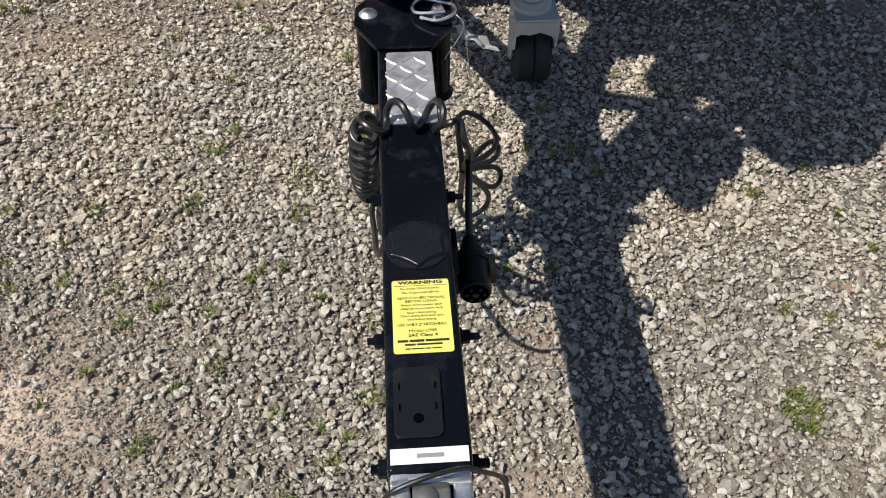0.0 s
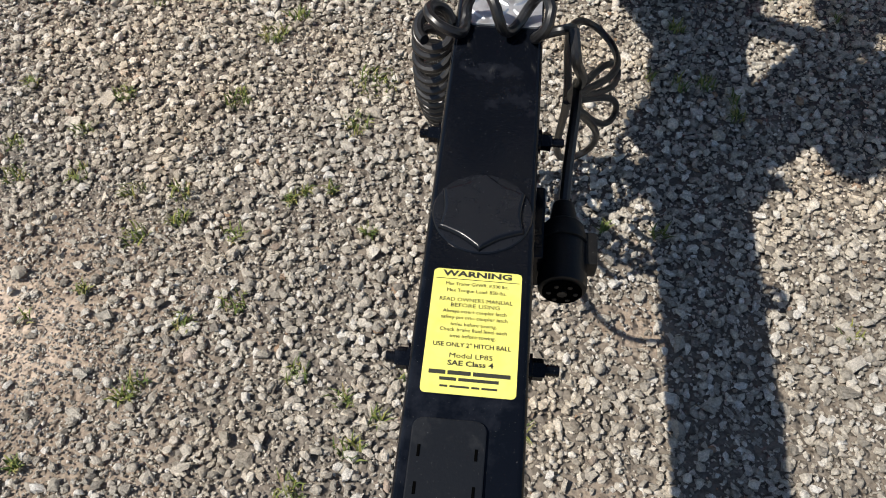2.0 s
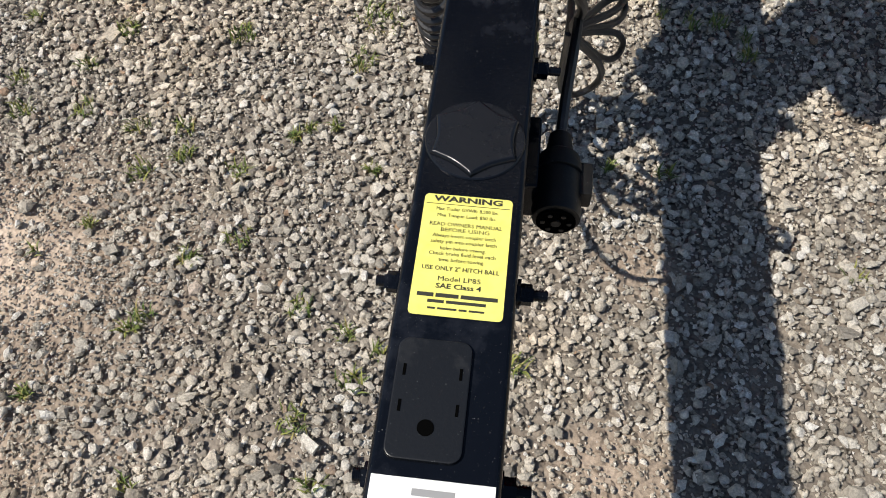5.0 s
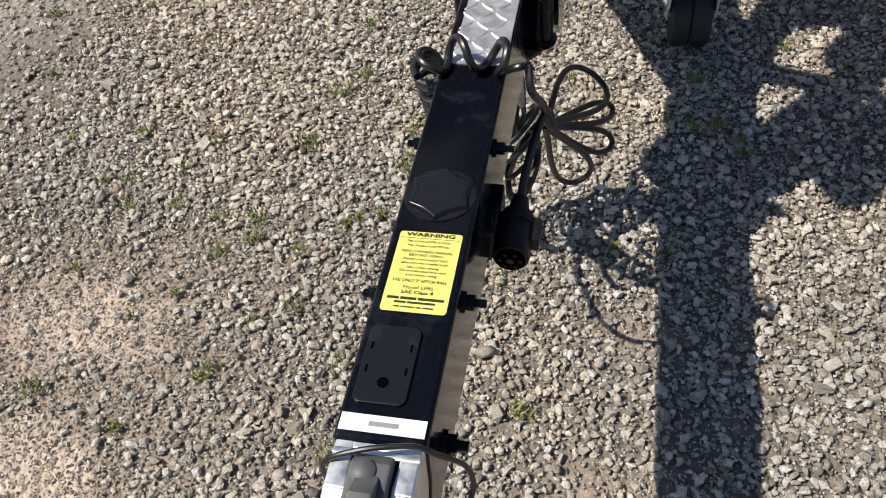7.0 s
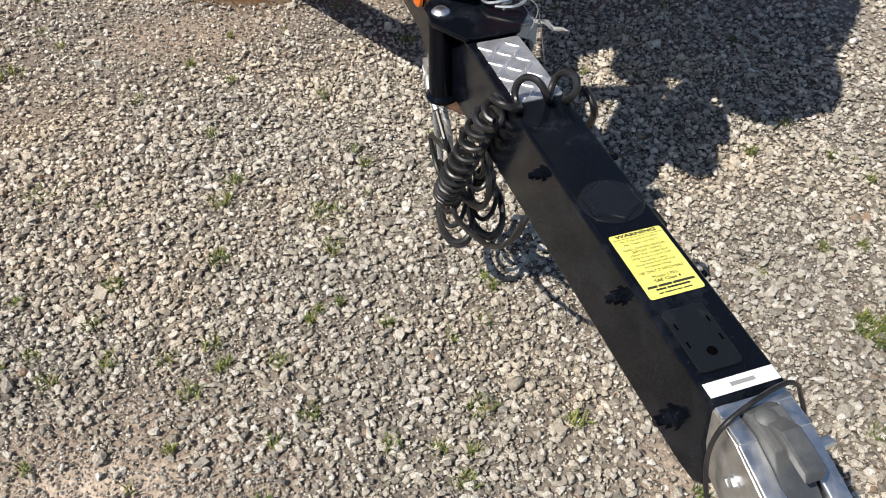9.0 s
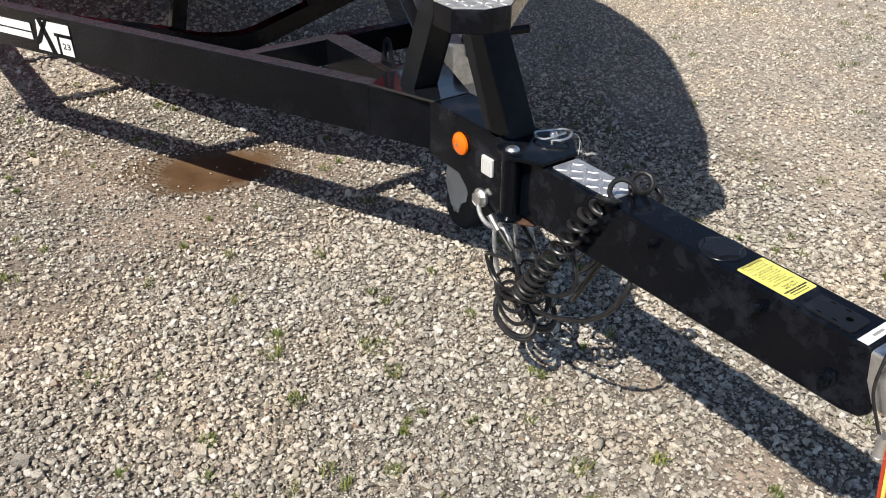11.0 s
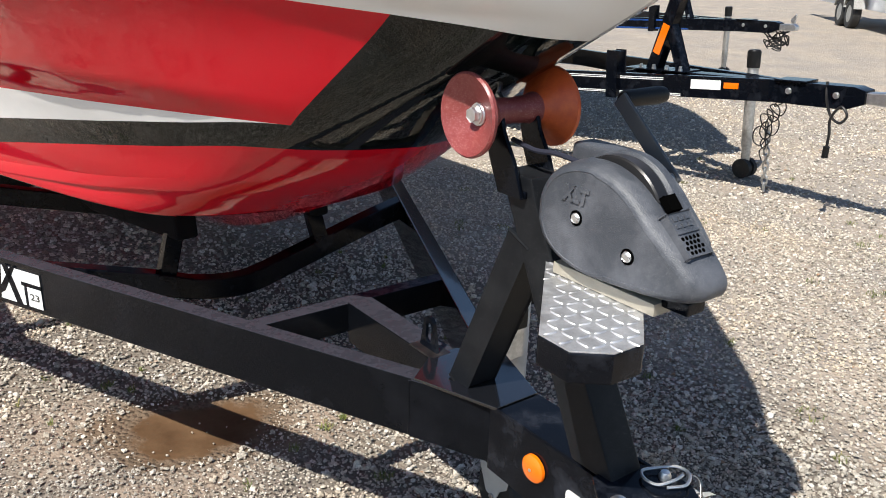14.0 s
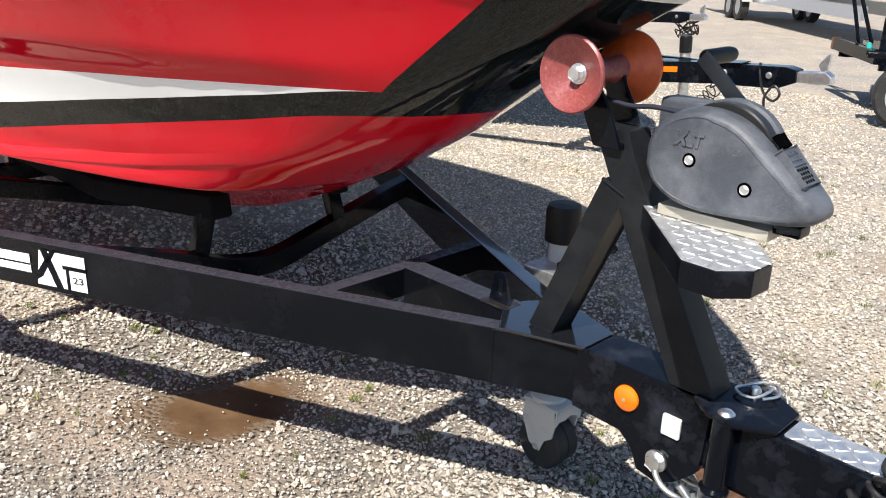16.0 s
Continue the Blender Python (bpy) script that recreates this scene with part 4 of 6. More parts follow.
# model decal on the side rail, in plain shapes
RN = Vector((-0.904, -0.427, 0)).normalized()
RD = Vector((-0.427, 0.904, 0)).normalized()


def on_rail(u, z, out):
    """A place on the outer face of the left side rail: u metres along it from the nose."""
    p = Vector((-0.006, 1.668, 0)) + RD * u + RN * out
    return Vector((p.x, p.y, z))


def decal(name, shape, mat, out, parent):
    bm = bmesh.new()
    a = [bm.verts.new(on_rail(u, z, out)) for u, z in shape]
    b = [bm.verts.new(on_rail(u, z, out + 0.0008)) for u, z in shape]
    bm.faces.new(a)
    bm.faces.new(b)
    for i in range(len(a)):
        j = (i + 1) % len(a)
        bm.faces.new((a[i], a[j], b[j], b[i]))
    return part(name, bm, mat, parent, smooth=0)


bm = bmesh.new()
for out in (-0.002, 0.0045):
    for u, z in ((0.003, 0.541), (0.226, 0.541), (0.226, 0.688), (0.003, 0.688)):
        bm.verts.new(on_rail(u, z, out))
bm.verts.ensure_lookup_table()
for q in ((0, 1, 2, 3), (4, 5, 6, 7), (0, 1, 5, 4), (1, 2, 6, 5), (2, 3, 7, 6), (3, 0, 4, 7)):
    bm.faces.new([bm.verts[i] for i in q])
bmesh.ops.recalc_face_normals(bm, faces=bm.faces)
part("splice_plate", bevelled(bm, 0.0016, 2), RAILPAINT, trailer)
part("weld_bead", tube([on_rail(0.2285 + 0.0008 * math.sin(k * 2.1), 0.545 + 0.0035 * k, 0.0015) for k in range(41)], 0.0028, 7), RAILPAINT, trailer)

U0 = 1.48
dec = decal("model_decal", [(U0, 0.668), (U0, 0.556), (U0 + 0.19, 0.556), (U0 + 0.17, 0.668)], WHITE, 0.0015, left_rail)
for shape in ([(U0 + 0.165, 0.672), (U0 + 0.138, 0.672), (U0 + 0.088, 0.553), (U0 + 0.115, 0.553)], [(U0 + 0.125, 0.672), (U0 + 0.106, 0.672), (U0 + 0.165, 0.585), (U0 + 0.188, 0.572), (U0 + 0.19, 0.59)],
              [(U0 - 0.002, 0.632), (U0 - 0.002, 0.620), (U0 + 0.085, 0.620), (U0 + 0.085, 0.632)], [(U0 + 0.062, 0.626), (U0 + 0.062, 0.553), (U0 + 0.074, 0.553), (U0 + 0.074, 0.626)]):
    decal("decal_stroke", shape, BLACK, 0.0024, dec)
letters("decal_number", "23", 0.030, Matrix(((-RD.x, 0, RN.x, on_rail(U0 + 0.030, 0.588, 0.0026).x), (-RD.y, 0, RN.y, on_rail(U0 + 0.030, 0.588, 0.0026).y), (0, 1, 0, 0.588), (0, 0, 0, 1))), INK, dec, 0.040, 0.0006)
for k, (z0, z1) in enumerate(((0.618, 0.648), (0.588, 0.612))):
    decal("decal_stripe", [(U0 + 0.21, z0), (U0 + 1.2, z0), (U0 + 1.2, z1), (U0 + 0.21, z1)], WHITE, 0.0015, left_rail)

# winch post
post = bmesh.new()
prism([(1.333, 0.694), (1.440, 0.694), (1.672, 1.165), (1.690, 1.21), (1.605, 1.21), (1.588, 1.165)], -0.030, 0.052, "x", 0.005, post)
part("winch_post", post, POSTBLACK, trailer)
part("post_brace", beam((0.010, 1.795, 0.690), (0.010, 1.628, 1.085), 0.078, 0.055, 0.005, up=(0, 1, 0)), POSTBLACK, trailer)
for x0, x1 in ((-0.046, -0.036), (0.044, 0.054)):
    part("roller_arm", prism([(1.612, 1.168), (1.680, 1.168), (1.712, 1.235), (1.733, 1.310), (1.728, 1.335), (1.707, 1.345), (1.687, 1.335), (1.672, 1.285), (1.640, 1.235)], x0, x1, "x", 0.003), BLACK, trailer)
part("arm_saddle", box(-0.036, 0.044, 1.612, 1.678, 1.168, 1.182, 0.003), BLACK, trailer)

# step with tread plate
sd = Vector((-0.76, -0.65)).normalized()
STEP = [(0.004, 1.585), (-0.255, 1.332), (-0.257, 1.264), (-0.207, 1.222), (-0.143, 1.220), (0.09, 1.42), (0.09, 1.585)]
st = part("step", prism(STEP, 1.012, 1.062, "z", 0.004), BLACK, trailer)


def in_step(x, y, pad_=0.008):
    inside = True
    n = len(STEP)
    for i in range(n):
        (ax, ay), (bx, by) = STEP[i], STEP[(i + 1) % n]
        if (bx - ax) * (y - ay) - (by - ay) * (x - ax) < pad_ * math.hypot(bx - ax, by - ay):
            inside = False
    return inside


part("tread_plate", prism([(x * 0.985 - 0.001, 1.40 + (y - 1.40) * 0.985) for x, y in STEP], 1.0615, 1.0645, "z", 0.0006), TREAD, st, "diamond tread step plate")
part("raised_pattern", treads(bmesh.new(), in_step, -0.3, 0.3, -0.3, 0.3, 1.0645, 0.0245, 0.0135, math.atan2(sd.y, sd.x) + math.pi / 2, (-0.1, 1.40)), TREAD, st)


# winch
def build_winch():
    outline = [(1.535, 1.165), (1.532, 1.215), (1.505, 1.258), (1.455, 1.284), (1.395, 1.288), (1.335, 1.268), (1.275, 1.222), (1.225, 1.180), (1.190, 1.146), (1.192, 1.122), (1.225, 1.106), (1.30, 1.098), (1.40, 1.092), (1.47, 1.103), (1.515, 1.130)]
    outline = [(v.x, v.y) for v in smooth_path([(y, z, 0) for y, z in outline + outline[:1]], 4)[:-1]]
    shell, rows = bmesh.new(), []
    for x, near, far in ((0.014, 0.985, 0.985), (0.004, 1.0, 1.0), (-0.048, 1.0, 1.0), (-0.064, 0.985, 0.985), (-0.076, 0.955, 0.95), (-0.0835, 0.915, 0.90), (-0.0862, 0.875, 0.85), (-0.0868, 0.845, 0.81), (-0.0855, 0.835, 0.80), (-0.0855, 0.60, 0.55)):
        row = []
        for y, z in outline:
            q = Vector((x, 1.395 + (y - 1.395) * (near if y > 1.395 else far), 1.186 + (z - 1.186) * (near if y > 1.395 else far)))
            if q.y < 1.30:
                q.x = -0.034 + (q.x + 0.034) * (1 - 0.30 * ((1.30 - q.y) / 0.11) ** 1.5)
            row.append(shell.verts.new(q))
        rows.append(row)
    for p, q in zip(rows, rows[1:]):
        for i in range(len(p)):
            j = (i + 1) % len(p)
            shell.faces.new((p[i], p[j], q[j], q[i]))
    shell.faces.new(rows[0][::-1])
    shell.faces.new(rows[-1])
    body = part("winch", shell, PLASTIC, trailer, "black textured plastic hand winch housing", smooth=50)
    part("gear_disc", lathe([(-0.046, 0.085), (-0.046, 0.102), (-0.043, 0.105), (-0.022, 0.105), (-0.019, 0.103), (-0.019, 0.085)], (0, 1.392, 1.195), "x", 48), DUSTCOAT, body, "dusty steel gear disc")
    for y, z in ((1.433, 1.191), (1.318, 1.159)):
        part("cover_bolt_recess", rod((-0.083, y, z), (-0.0862, y, z), 0.0135, n=24), HOLE, body)
        part("cover_bolt", hexhead((-0.0850, y, z), (-1, 0, 0), 0.0068, 0.006), ZINC, body)
    # raised model letters over the upper bolt
    letters("moulded_letters", "XLT", 0.036, Matrix(((0, 0, -1, -0.0862), (-1, -0.12, 0, 1.437), (0, 1, 0, 1.229), (0, 0, 0, 1))), PLASTIC, body, 0.058, 0.0020, 0.0022)
    part("cowl", lathe([(-0.018, 0.09), (-0.018, 0.104), (-0.012, 0.109), (0.004, 0.109), (0.013, 0.100), (0.013, 0.09)], (0, 1.392, 1.195), "x", 48), PLASTIC, body)
    # front panel with a moulded mark, a dark slot above it and a grille of holes
    down = Vector((0, 1.205 - 1.229, 1.1635 - 1.189)).normalized()
    out = Vector((0, down.z, -down.y))
    head = Vector((-0.036, 1.2745, 1.2345))
    part("front_panel", beam(head - out * 0.004, head + down * 0.075 - out * 0.004, 0.056, 0.014, 0.003, up=out), PLASTIC, body)
    part("strap_slot", beam(head - down * 0.030, head - down * 0.004, 0.026, 0.010, 0.001, up=out), HOLE, body)
    for r in range(2):
        for k in range(3):
            c = head + down * (0.010 + 0.012 * r) + Vector((-0.014 + 0.014 * k, 0, 0)) + out * 0.0035
            part("moulded_mark", beam(c - Vector((0.005, 0, 0)), c + Vector((0.005, 0, 0)), 0.007, 0.003, 0.0006, up=out), PLASTIC, body)
    part("grille_lip", beam(head + down * 0.033 - Vector((0.026, 0, 0)) + out * 0.003, head + down * 0.033 + Vector((0.026, 0, 0)) + out * 0.003, 0.005, 0.006, 0.001, up=out), PLASTIC, body)
    for r in range(4):
        for k in range(4 if r % 2 else 5):
            c = head + down * (0.043 + 0.0082 * r) + Vector((-0.018 + 0.009 * k + (0.0045 if r % 2 else 0), 0, 0))
            part("vent_hole", rod(c - out * 0.004, c + out * 0.0034, 0.0036, n=6), HOLE, body)
    # unseen blocks on the far side, added to fill out the winch's shadow
    part("gear_cover", prism([(1.43 + (y - 1.43) * 0.56, 1.17 + (z - 1.17) * 0.70) for y, z in outline], 0.012, 0.108, "x", 0.012, segments=3), PLASTIC, body)
    part("ratchet_housing", box(0.058, 0.118, 1.475, 1.595, 1.12, 1.275, 0.01), PLASTIC, body)
    part("base", box(-0.062, 0.045, 1.272, 1.50, 1.066, 1.088, 0.002), CREAM, body)
    part("front_tab", box(-0.045, 0.0, 1.222, 1.275, 1.080, 1.102, 0.004), BLACK, body)
    part("crank_arm", beam((0.126, 1.40, 1.225), (0.126, 1.549, 1.357), 0.008, 0.032, 0.003, up=(0, -0.7, 0.7)), DARKSTEEL, body, "dark steel crank arm")
    part("crank_grip", lathe([(0.0, 0.012), (0.006, 0.016), (0.10, 0.0175), (0.118, 0.015), (0.12, 0.001)], (0.130, 1.546, 1.354), "x", 20), RUBBER, body, "black crank grip")
    part("crank_shaft", rod((0.10, 1.41, 1.235), (0.126, 1.41, 1.235), 0.011), GALV, body)
    part("strap", tube(smooth_path([(-0.015, 1.50, 1.262), (-0.005, 1.57, 1.262), (0.0, 1.63, 1.255), (0.005, 1.70, 1.262)], 6), 0.0052, 8), STRAP, body, "dark twisted webbing strap")
    return body


build_winch()

# bow roller
RY, RZ = 1.707, 1.317
roll = part("bow_roller", lathe([(-0.038, 0.034), (-0.01, 0.028), (0.03, 0.025), (0.07, 0.028), (0.10, 0.034)], (-0.03, RY, RZ), "x", 32), ROLLER, trailer, "worn red rubber bow roller")
part("roller_bell", lathe([(0.030, 0.001), (0.030, 0.022), (0.024, 0.030), (0.012, 0.052), (0.001, 0.070), (-0.002, 0.076), (0.002, 0.080), (0.009, 0.079), (0.020, 0.066), (0.034, 0.047), (0.048, 0.034), (0.060, 0.028)], (-0.108, RY, RZ), "x", 40), ROLLER, roll)
part("roller_bell", lathe([(-0.022, 0.001), (-0.022, 0.024), (-0.017, 0.030), (-0.008, 0.050), (0.0, 0.070), (0.002, 0.076), (-0.002, 0.080), (-0.009, 0.079), (-0.020, 0.066), (-0.034, 0.047), (-0.048, 0.034), (-0.060, 0.028)], (0.112, RY, RZ), "x", 40), ORANGE_ROLLER, roll, "bright orange roller end")
part("axle_washer", rod((-0.0785, RY, RZ), (-0.0815, RY, RZ), 0.0215, n=28, bevel=0.0008), ZINC, roll, "broad zinc washer")
part("axle_nut", hexhead((-0.081, RY, RZ), (-1, 0, 0), 0.0135, 0.017), ZINC, roll)

# tongue jack
JX, JY = 0.378, 2.05
jack = part("jack", rod((JX, JY, 0.28), (JX, JY, 0.78), 0.038, n=28, bevel=0.002), GREYPAINT, trailer, "pale grey tubular trailer jack")
part("jack_cap", lathe([(0.758, 0.046), (0.761, 0.052), (0.850, 0.053), (0.868, 0.047), (0.871, 0.001)], (JX, JY, 0), "z", 28), RUBBER, jack, "black plastic jack cap")
part("jack_crank", rod((JX + 0.03, JY - 0.01, 0.70), (JX + 0.20, JY - 0.05, 0.70), 0.014, bevel=0.003), RUBBER, jack)
part("jack_inner_tube", rod((JX, JY, 0.235), (JX, JY, 0.29), 0.030, n=24), GREYPAINT, jack)
part("jack_collar", lathe([(0.236, 0.052), (0.240, 0.056), (0.252, 0.056), (0.262, 0.040), (0.266, 0.034)], (JX, JY, 0), "z", 28), GREYPAINT, jack)
part("jack_bracket", box(JX - 0.11, JX - 0.02, JY - 0.06, JY + 0.05, 0.56, 0.70, 0.006), GALV, jack)
part("jack_clamp", box(JX - 0.06, JX - 0.025, JY - 0.075, JY - 0.03, 0.655, 0.715, 0.006), RUBBER, jack)
WX, WY, WR = JX + 0.008, JY - 0.006, 0.083
for sx in (-1, 1):
    part("caster_cheek", prism([(WY - 0.060, 0.236), (WY + 0.055, 0.236), (WY + 0.062, 0.17), (WY + 0.030, 0.088), (WY - 0.012, 0.070), (WY - 0.030, 0.115), (WY - 0.058, 0.135), (WY - 0.068, 0.185)], WX + sx * 0.060 - 0.003, WX + sx * 0.060 + 0.003, "x", 0.002), GREYPAINT, jack)
part("caster_apron", prism([(WX - 0.063, 0.236), (WX - 0.063, 0.182), (WX - 0.045, 0.194), (WX - 0.02, 0.190), (WX + 0.01, 0.198), (WX + 0.04, 0.186), (WX + 0.063, 0.165), (WX + 0.063, 0.236)], WY - 0.072, WY - 0.066, "y", 0.002), GREYPAINT, jack)
part("caster_yoke", box(WX - 0.063, WX + 0.063, WY - 0.072, WY + 0.062, 0.228, 0.240, 0.004), GREYPAINT, jack)
part("caster_wheel", lathe([(-0.052, 0.02), (-0.052, WR * 0.88), (-0.044, WR), (-0.004, WR), (0.0, WR * 0.93), (0.004, WR), (0.044, WR), (0.052, WR * 0.88), (0.052, 0.02)], (WX, WY, WR), "x", 36), TYRE, jack, "wide black caster wheel")
part("caster_axle", rod((WX - 0.068, WY, WR), (WX + 0.068, WY, WR), 0.009), ZINC, jack)


# ---- the boat ----
def curve(pts):
    """A smooth curve through the points that never overshoots them."""
    xs, vs = np.array([p[0] for p in pts], float), np.array([p[1] for p in pts], float)
    h = np.diff(xs)
    d = np.diff(vs) / h
    m = np.zeros(len(xs))
    m[0], m[-1] = d[0], d[-1]
    same = d[:-1] * d[1:] > 0
    w1, w2 = 2 * h[1:] + h[:-1], h[1:] + 2 * h[:-1]
    inner = np.zeros(len(d) - 1)
    inner[same] = (w1 + w2)[same] / (w1[same] / d[:-1][same] + w2[same] / d[1:][same])
    m[1:-1] = inner

    def value(v):
        v = np.clip(v, xs[0], xs[-1])
        i = np.clip(np.searchsorted(xs, v) - 1, 0, len(h) - 1)
        t = (v - xs[i]) / h[i]
        return (2 * t ** 3 - 3 * t ** 2 + 1) * vs[i] + (t ** 3 - 2 * t ** 2 + t) * h[i] * m[i] + (3 * t ** 2 - 2 * t ** 3) * vs[i + 1] + (t ** 3 - t ** 2) * h[i] * m[i + 1]
    return value


STEM = [(1.20, 1.637), (1.27, 1.612), (1.37, 1.568), (1.48, 1.502), (1.56, 1.457), (1.69, 1.385), (1.83, 1.305), (2.05, 1.167), (2.2, 1.072), (2.4, 0.965), (2.6, 0.865), (2.8, 0.782), (2.98, 0.717), (3.15, 0.665), (3.5, 0.60), (4.0, 0.565), (5.0, 0.55), (7.6, 0.55)]
keel = curve(STEM)
stem_y = curve([(z, y) for y, z in STEM[:12]][::-1])
gunwale = curve([(1.20, 1.644), (1.36, 1.70), (1.62, 1.85), (2.0, 2.05), (2.4, 2.2), (2.7, 2.3), (3.4, 2.4), (5.0, 2.4), (7.6, 2.25)])
FULL = [curve(p) for p in (((0.90, 0.36), (1.0, 0.30), (1.1, 0.24), (1.234, 0.20), (1.5, 0.11), (1.62, 0.15), (1.75, 0.13), (2.2, 0.12)), ((0.90, 0.43), (1.1, 0.44), (1.234, 0.44), (1.55, 0.45), (2.3, 0.97), (2.5, 1.0)))]


def half_breadth(y, z):
    """Half the hull's width at a station and a height; over the knuckle the sides flare steadily."""
    if z > 1.5:
        foot = half_breadth(y, 1.5) if y > 1.484 else 0.0
        rise = z - max(1.5, float(keel(y)))
        nose = 0.205 * (1 - math.exp(-rise / 0.03)) * math.exp(-(y - 1.20) / 0.38)
        return min(foot + 0.48 * rise + nose - 0.18 * min(max((y - 1.80) / 0.9, 0.0), 1.0) * min((z - 1.5) / 1.1, 1.0), 1.27)
    s = max(y - float(stem_y(z)), 0.0)
    a, m = float(FULL[0](z)), float(FULL[1](z))
    # a crease over the white stripe, and flare that holds on towards the stern
    aft = min(max((y - 1.80) / 0.9, 0.0), 1.0)
    crease = 0.48 * min(max(z - 1.240, 0.0), 0.050) * min(max((y - 2.05) / 0.3, 0.0), 1.0)
    flare = aft * (0.26 * min(max(z - 0.96, 0.0), 0.27) + 0.40 * max(z - 1.23, 0.0))
    return crease + flare + min(a * (1 - math.exp(-s / 0.06)) + 1.25 * (1 - math.exp(-m * s / 1.25)), 1.24)


REDGEL = material("red_gelcoat", (0.47, 0.004, 0.014), 0.03)


def build_boat():
    boat = thing("boat", 0.03, 4.0, 0.5, "red, white and black fibreglass sport boat on its trailer", "boat")
    ys = np.concatenate([np.linspace(1.204, 3.6, 120), np.linspace(3.66, 7.6, 30)])
    bm = bmesh.new()
    rows = []
    for y in ys:
        y = float(y)
        zk, zg = float(keel(y)), float(gunwale(y))
        pts = []
        zc = 0.90
        low = max(zk, zc)
        if zk < zc:
            bc = half_breadth(y, zc)
            for i in range(6):
                f = i / 6
                pts.append((bc * f, zk + (zc - zk) * f ** 0.9))
        else:
            pts += [(0.0, zk)] * 6
        for i in range(64):
            f = (i / 63) ** 1.35
            z = low + (zg - low) * f
            b = half_breadth(y, z)
            pts.append((0.0 if (i == 0 and zk >= zc) else b, z))
        rows.append([(y, b, z) for b, z in pts])
    cols = len(rows[0])
    grid = {}
    for s in (-1, 1):
        for i, r in enumerate(rows):
            for j, (y, b, z) in enumerate(r):
                grid[s, i, j] = bm.verts.new((0.03 + s * b, y, z))
        for i in range(len(rows) - 1):
            for j in range(cols - 1):
                q = (grid[s, i, j], grid[s, i + 1, j], grid[s, i + 1, j + 1], grid[s, i, j + 1])
                bm.faces.new(q)
    for i in range(len(rows) - 1):
        bm.faces.new((grid[-1, i, cols - 1], grid[-1, i + 1, cols - 1], grid[1, i + 1, cols - 1], grid[1, i, cols - 1]))
    bm.faces.new([grid[-1, len(rows) - 1, j] for j in range(cols)] + [grid[1, len(rows) - 1, j] for j in range(cols - 1, 0, -1)])
    bmesh.ops.remove_doubles(bm, verts=bm.verts, dist=0.0004)
    bmesh.ops.dissolve_degenerate(bm, edges=bm.edges, dist=0.0003)
    m = material("gelcoat", (0.8, 0.8, 0.8), 0.03, spec=0.42, coat=0.0)
    red, white, black = (0.51, 0.004, 0.014), (0.80, 0.797, 0.78), (0.004, 0.006, 0.006)
    # paint lines, stored as heights over each line
    c = mixed(m, compare(m, attribute(m, "over_band"), "GREATER_THAN", 0.0), red, black)
    c = mixed(m, compare(m, attribute(m, "over_stripe_foot"), "GREATER_THAN", 0.0), c, white)
    c = mixed(m, compare(m, attribute(m, "over_stripe_head"), "GREATER_THAN", 0.0), c, red)
    fore = compare(m, compare(m, attribute(m, "before_slash"), "GREATER_THAN", 0.0), "MULTIPLY", compare(m, attribute(m, "over_band"), "GREATER_THAN", 0.0))
    c = mixed(m, fore, c, black)
    c = mixed(m, compare(m, attribute(m, "over_white"), "GREATER_THAN", 0.0), c, white)
    wire(m, c, bsdf(m).inputs["Base Color"])
    wire(m, ramp(m, noise_tex(m, 5, 8, 0.7), [(0.35, (0.005,) * 3), (0.75, (0.03,) * 3)]), bsdf(m).inputs["Roughness"])
    bump(m, noise_tex(m, 30, 3, 0.55), 0.10, 0.004)
    hull = part("hull", bm, m, boat, smooth=25)
    me = hull.data
    co = np.empty(len(me.vertices) * 3, dtype=np.float32)
    me.vertices.foreach_get("co", co)
    y, z = co.reshape(-1, 3)[:, 1], co.reshape(-1, 3)[:, 2]
    lines = {
        "over_band": z - curve([(1.9, 1.177), (2.04, 1.176), (2.19, 1.172), (2.55, 1.122), (3.066, 1.044), (3.644, 0.961), (7.6, 0.72)])(y),
        "over_stripe_foot": z - curve([(2.0, 1.240), (2.115, 1.239), (2.43, 1.202), (2.896, 1.140), (3.583, 1.052), (7.6, 0.83)])(y),
        "over_stripe_head": z - curve([(2.0, 1.239), (2.115, 1.2385), (2.417, 1.230), (2.835, 1.214), (3.474, 1.182), (7.6, 1.05)])(y),
        "before_slash": (1.81 + (1.489 - z) * 1.22) - y,
        "over_white": z - curve([(1.0, 1.43), (1.56, 1.462), (1.657, 1.479), (1.809, 1.491), (2.044, 1.510), (2.233, 1.531), (2.652, 1.572), (7.6, 1.75)])(y),
    }
    for key, val in lines.items():
        at = me.attributes.new(key, "FLOAT", "POINT")
        at.data.foreach_set("value", val.astype(np.float32))
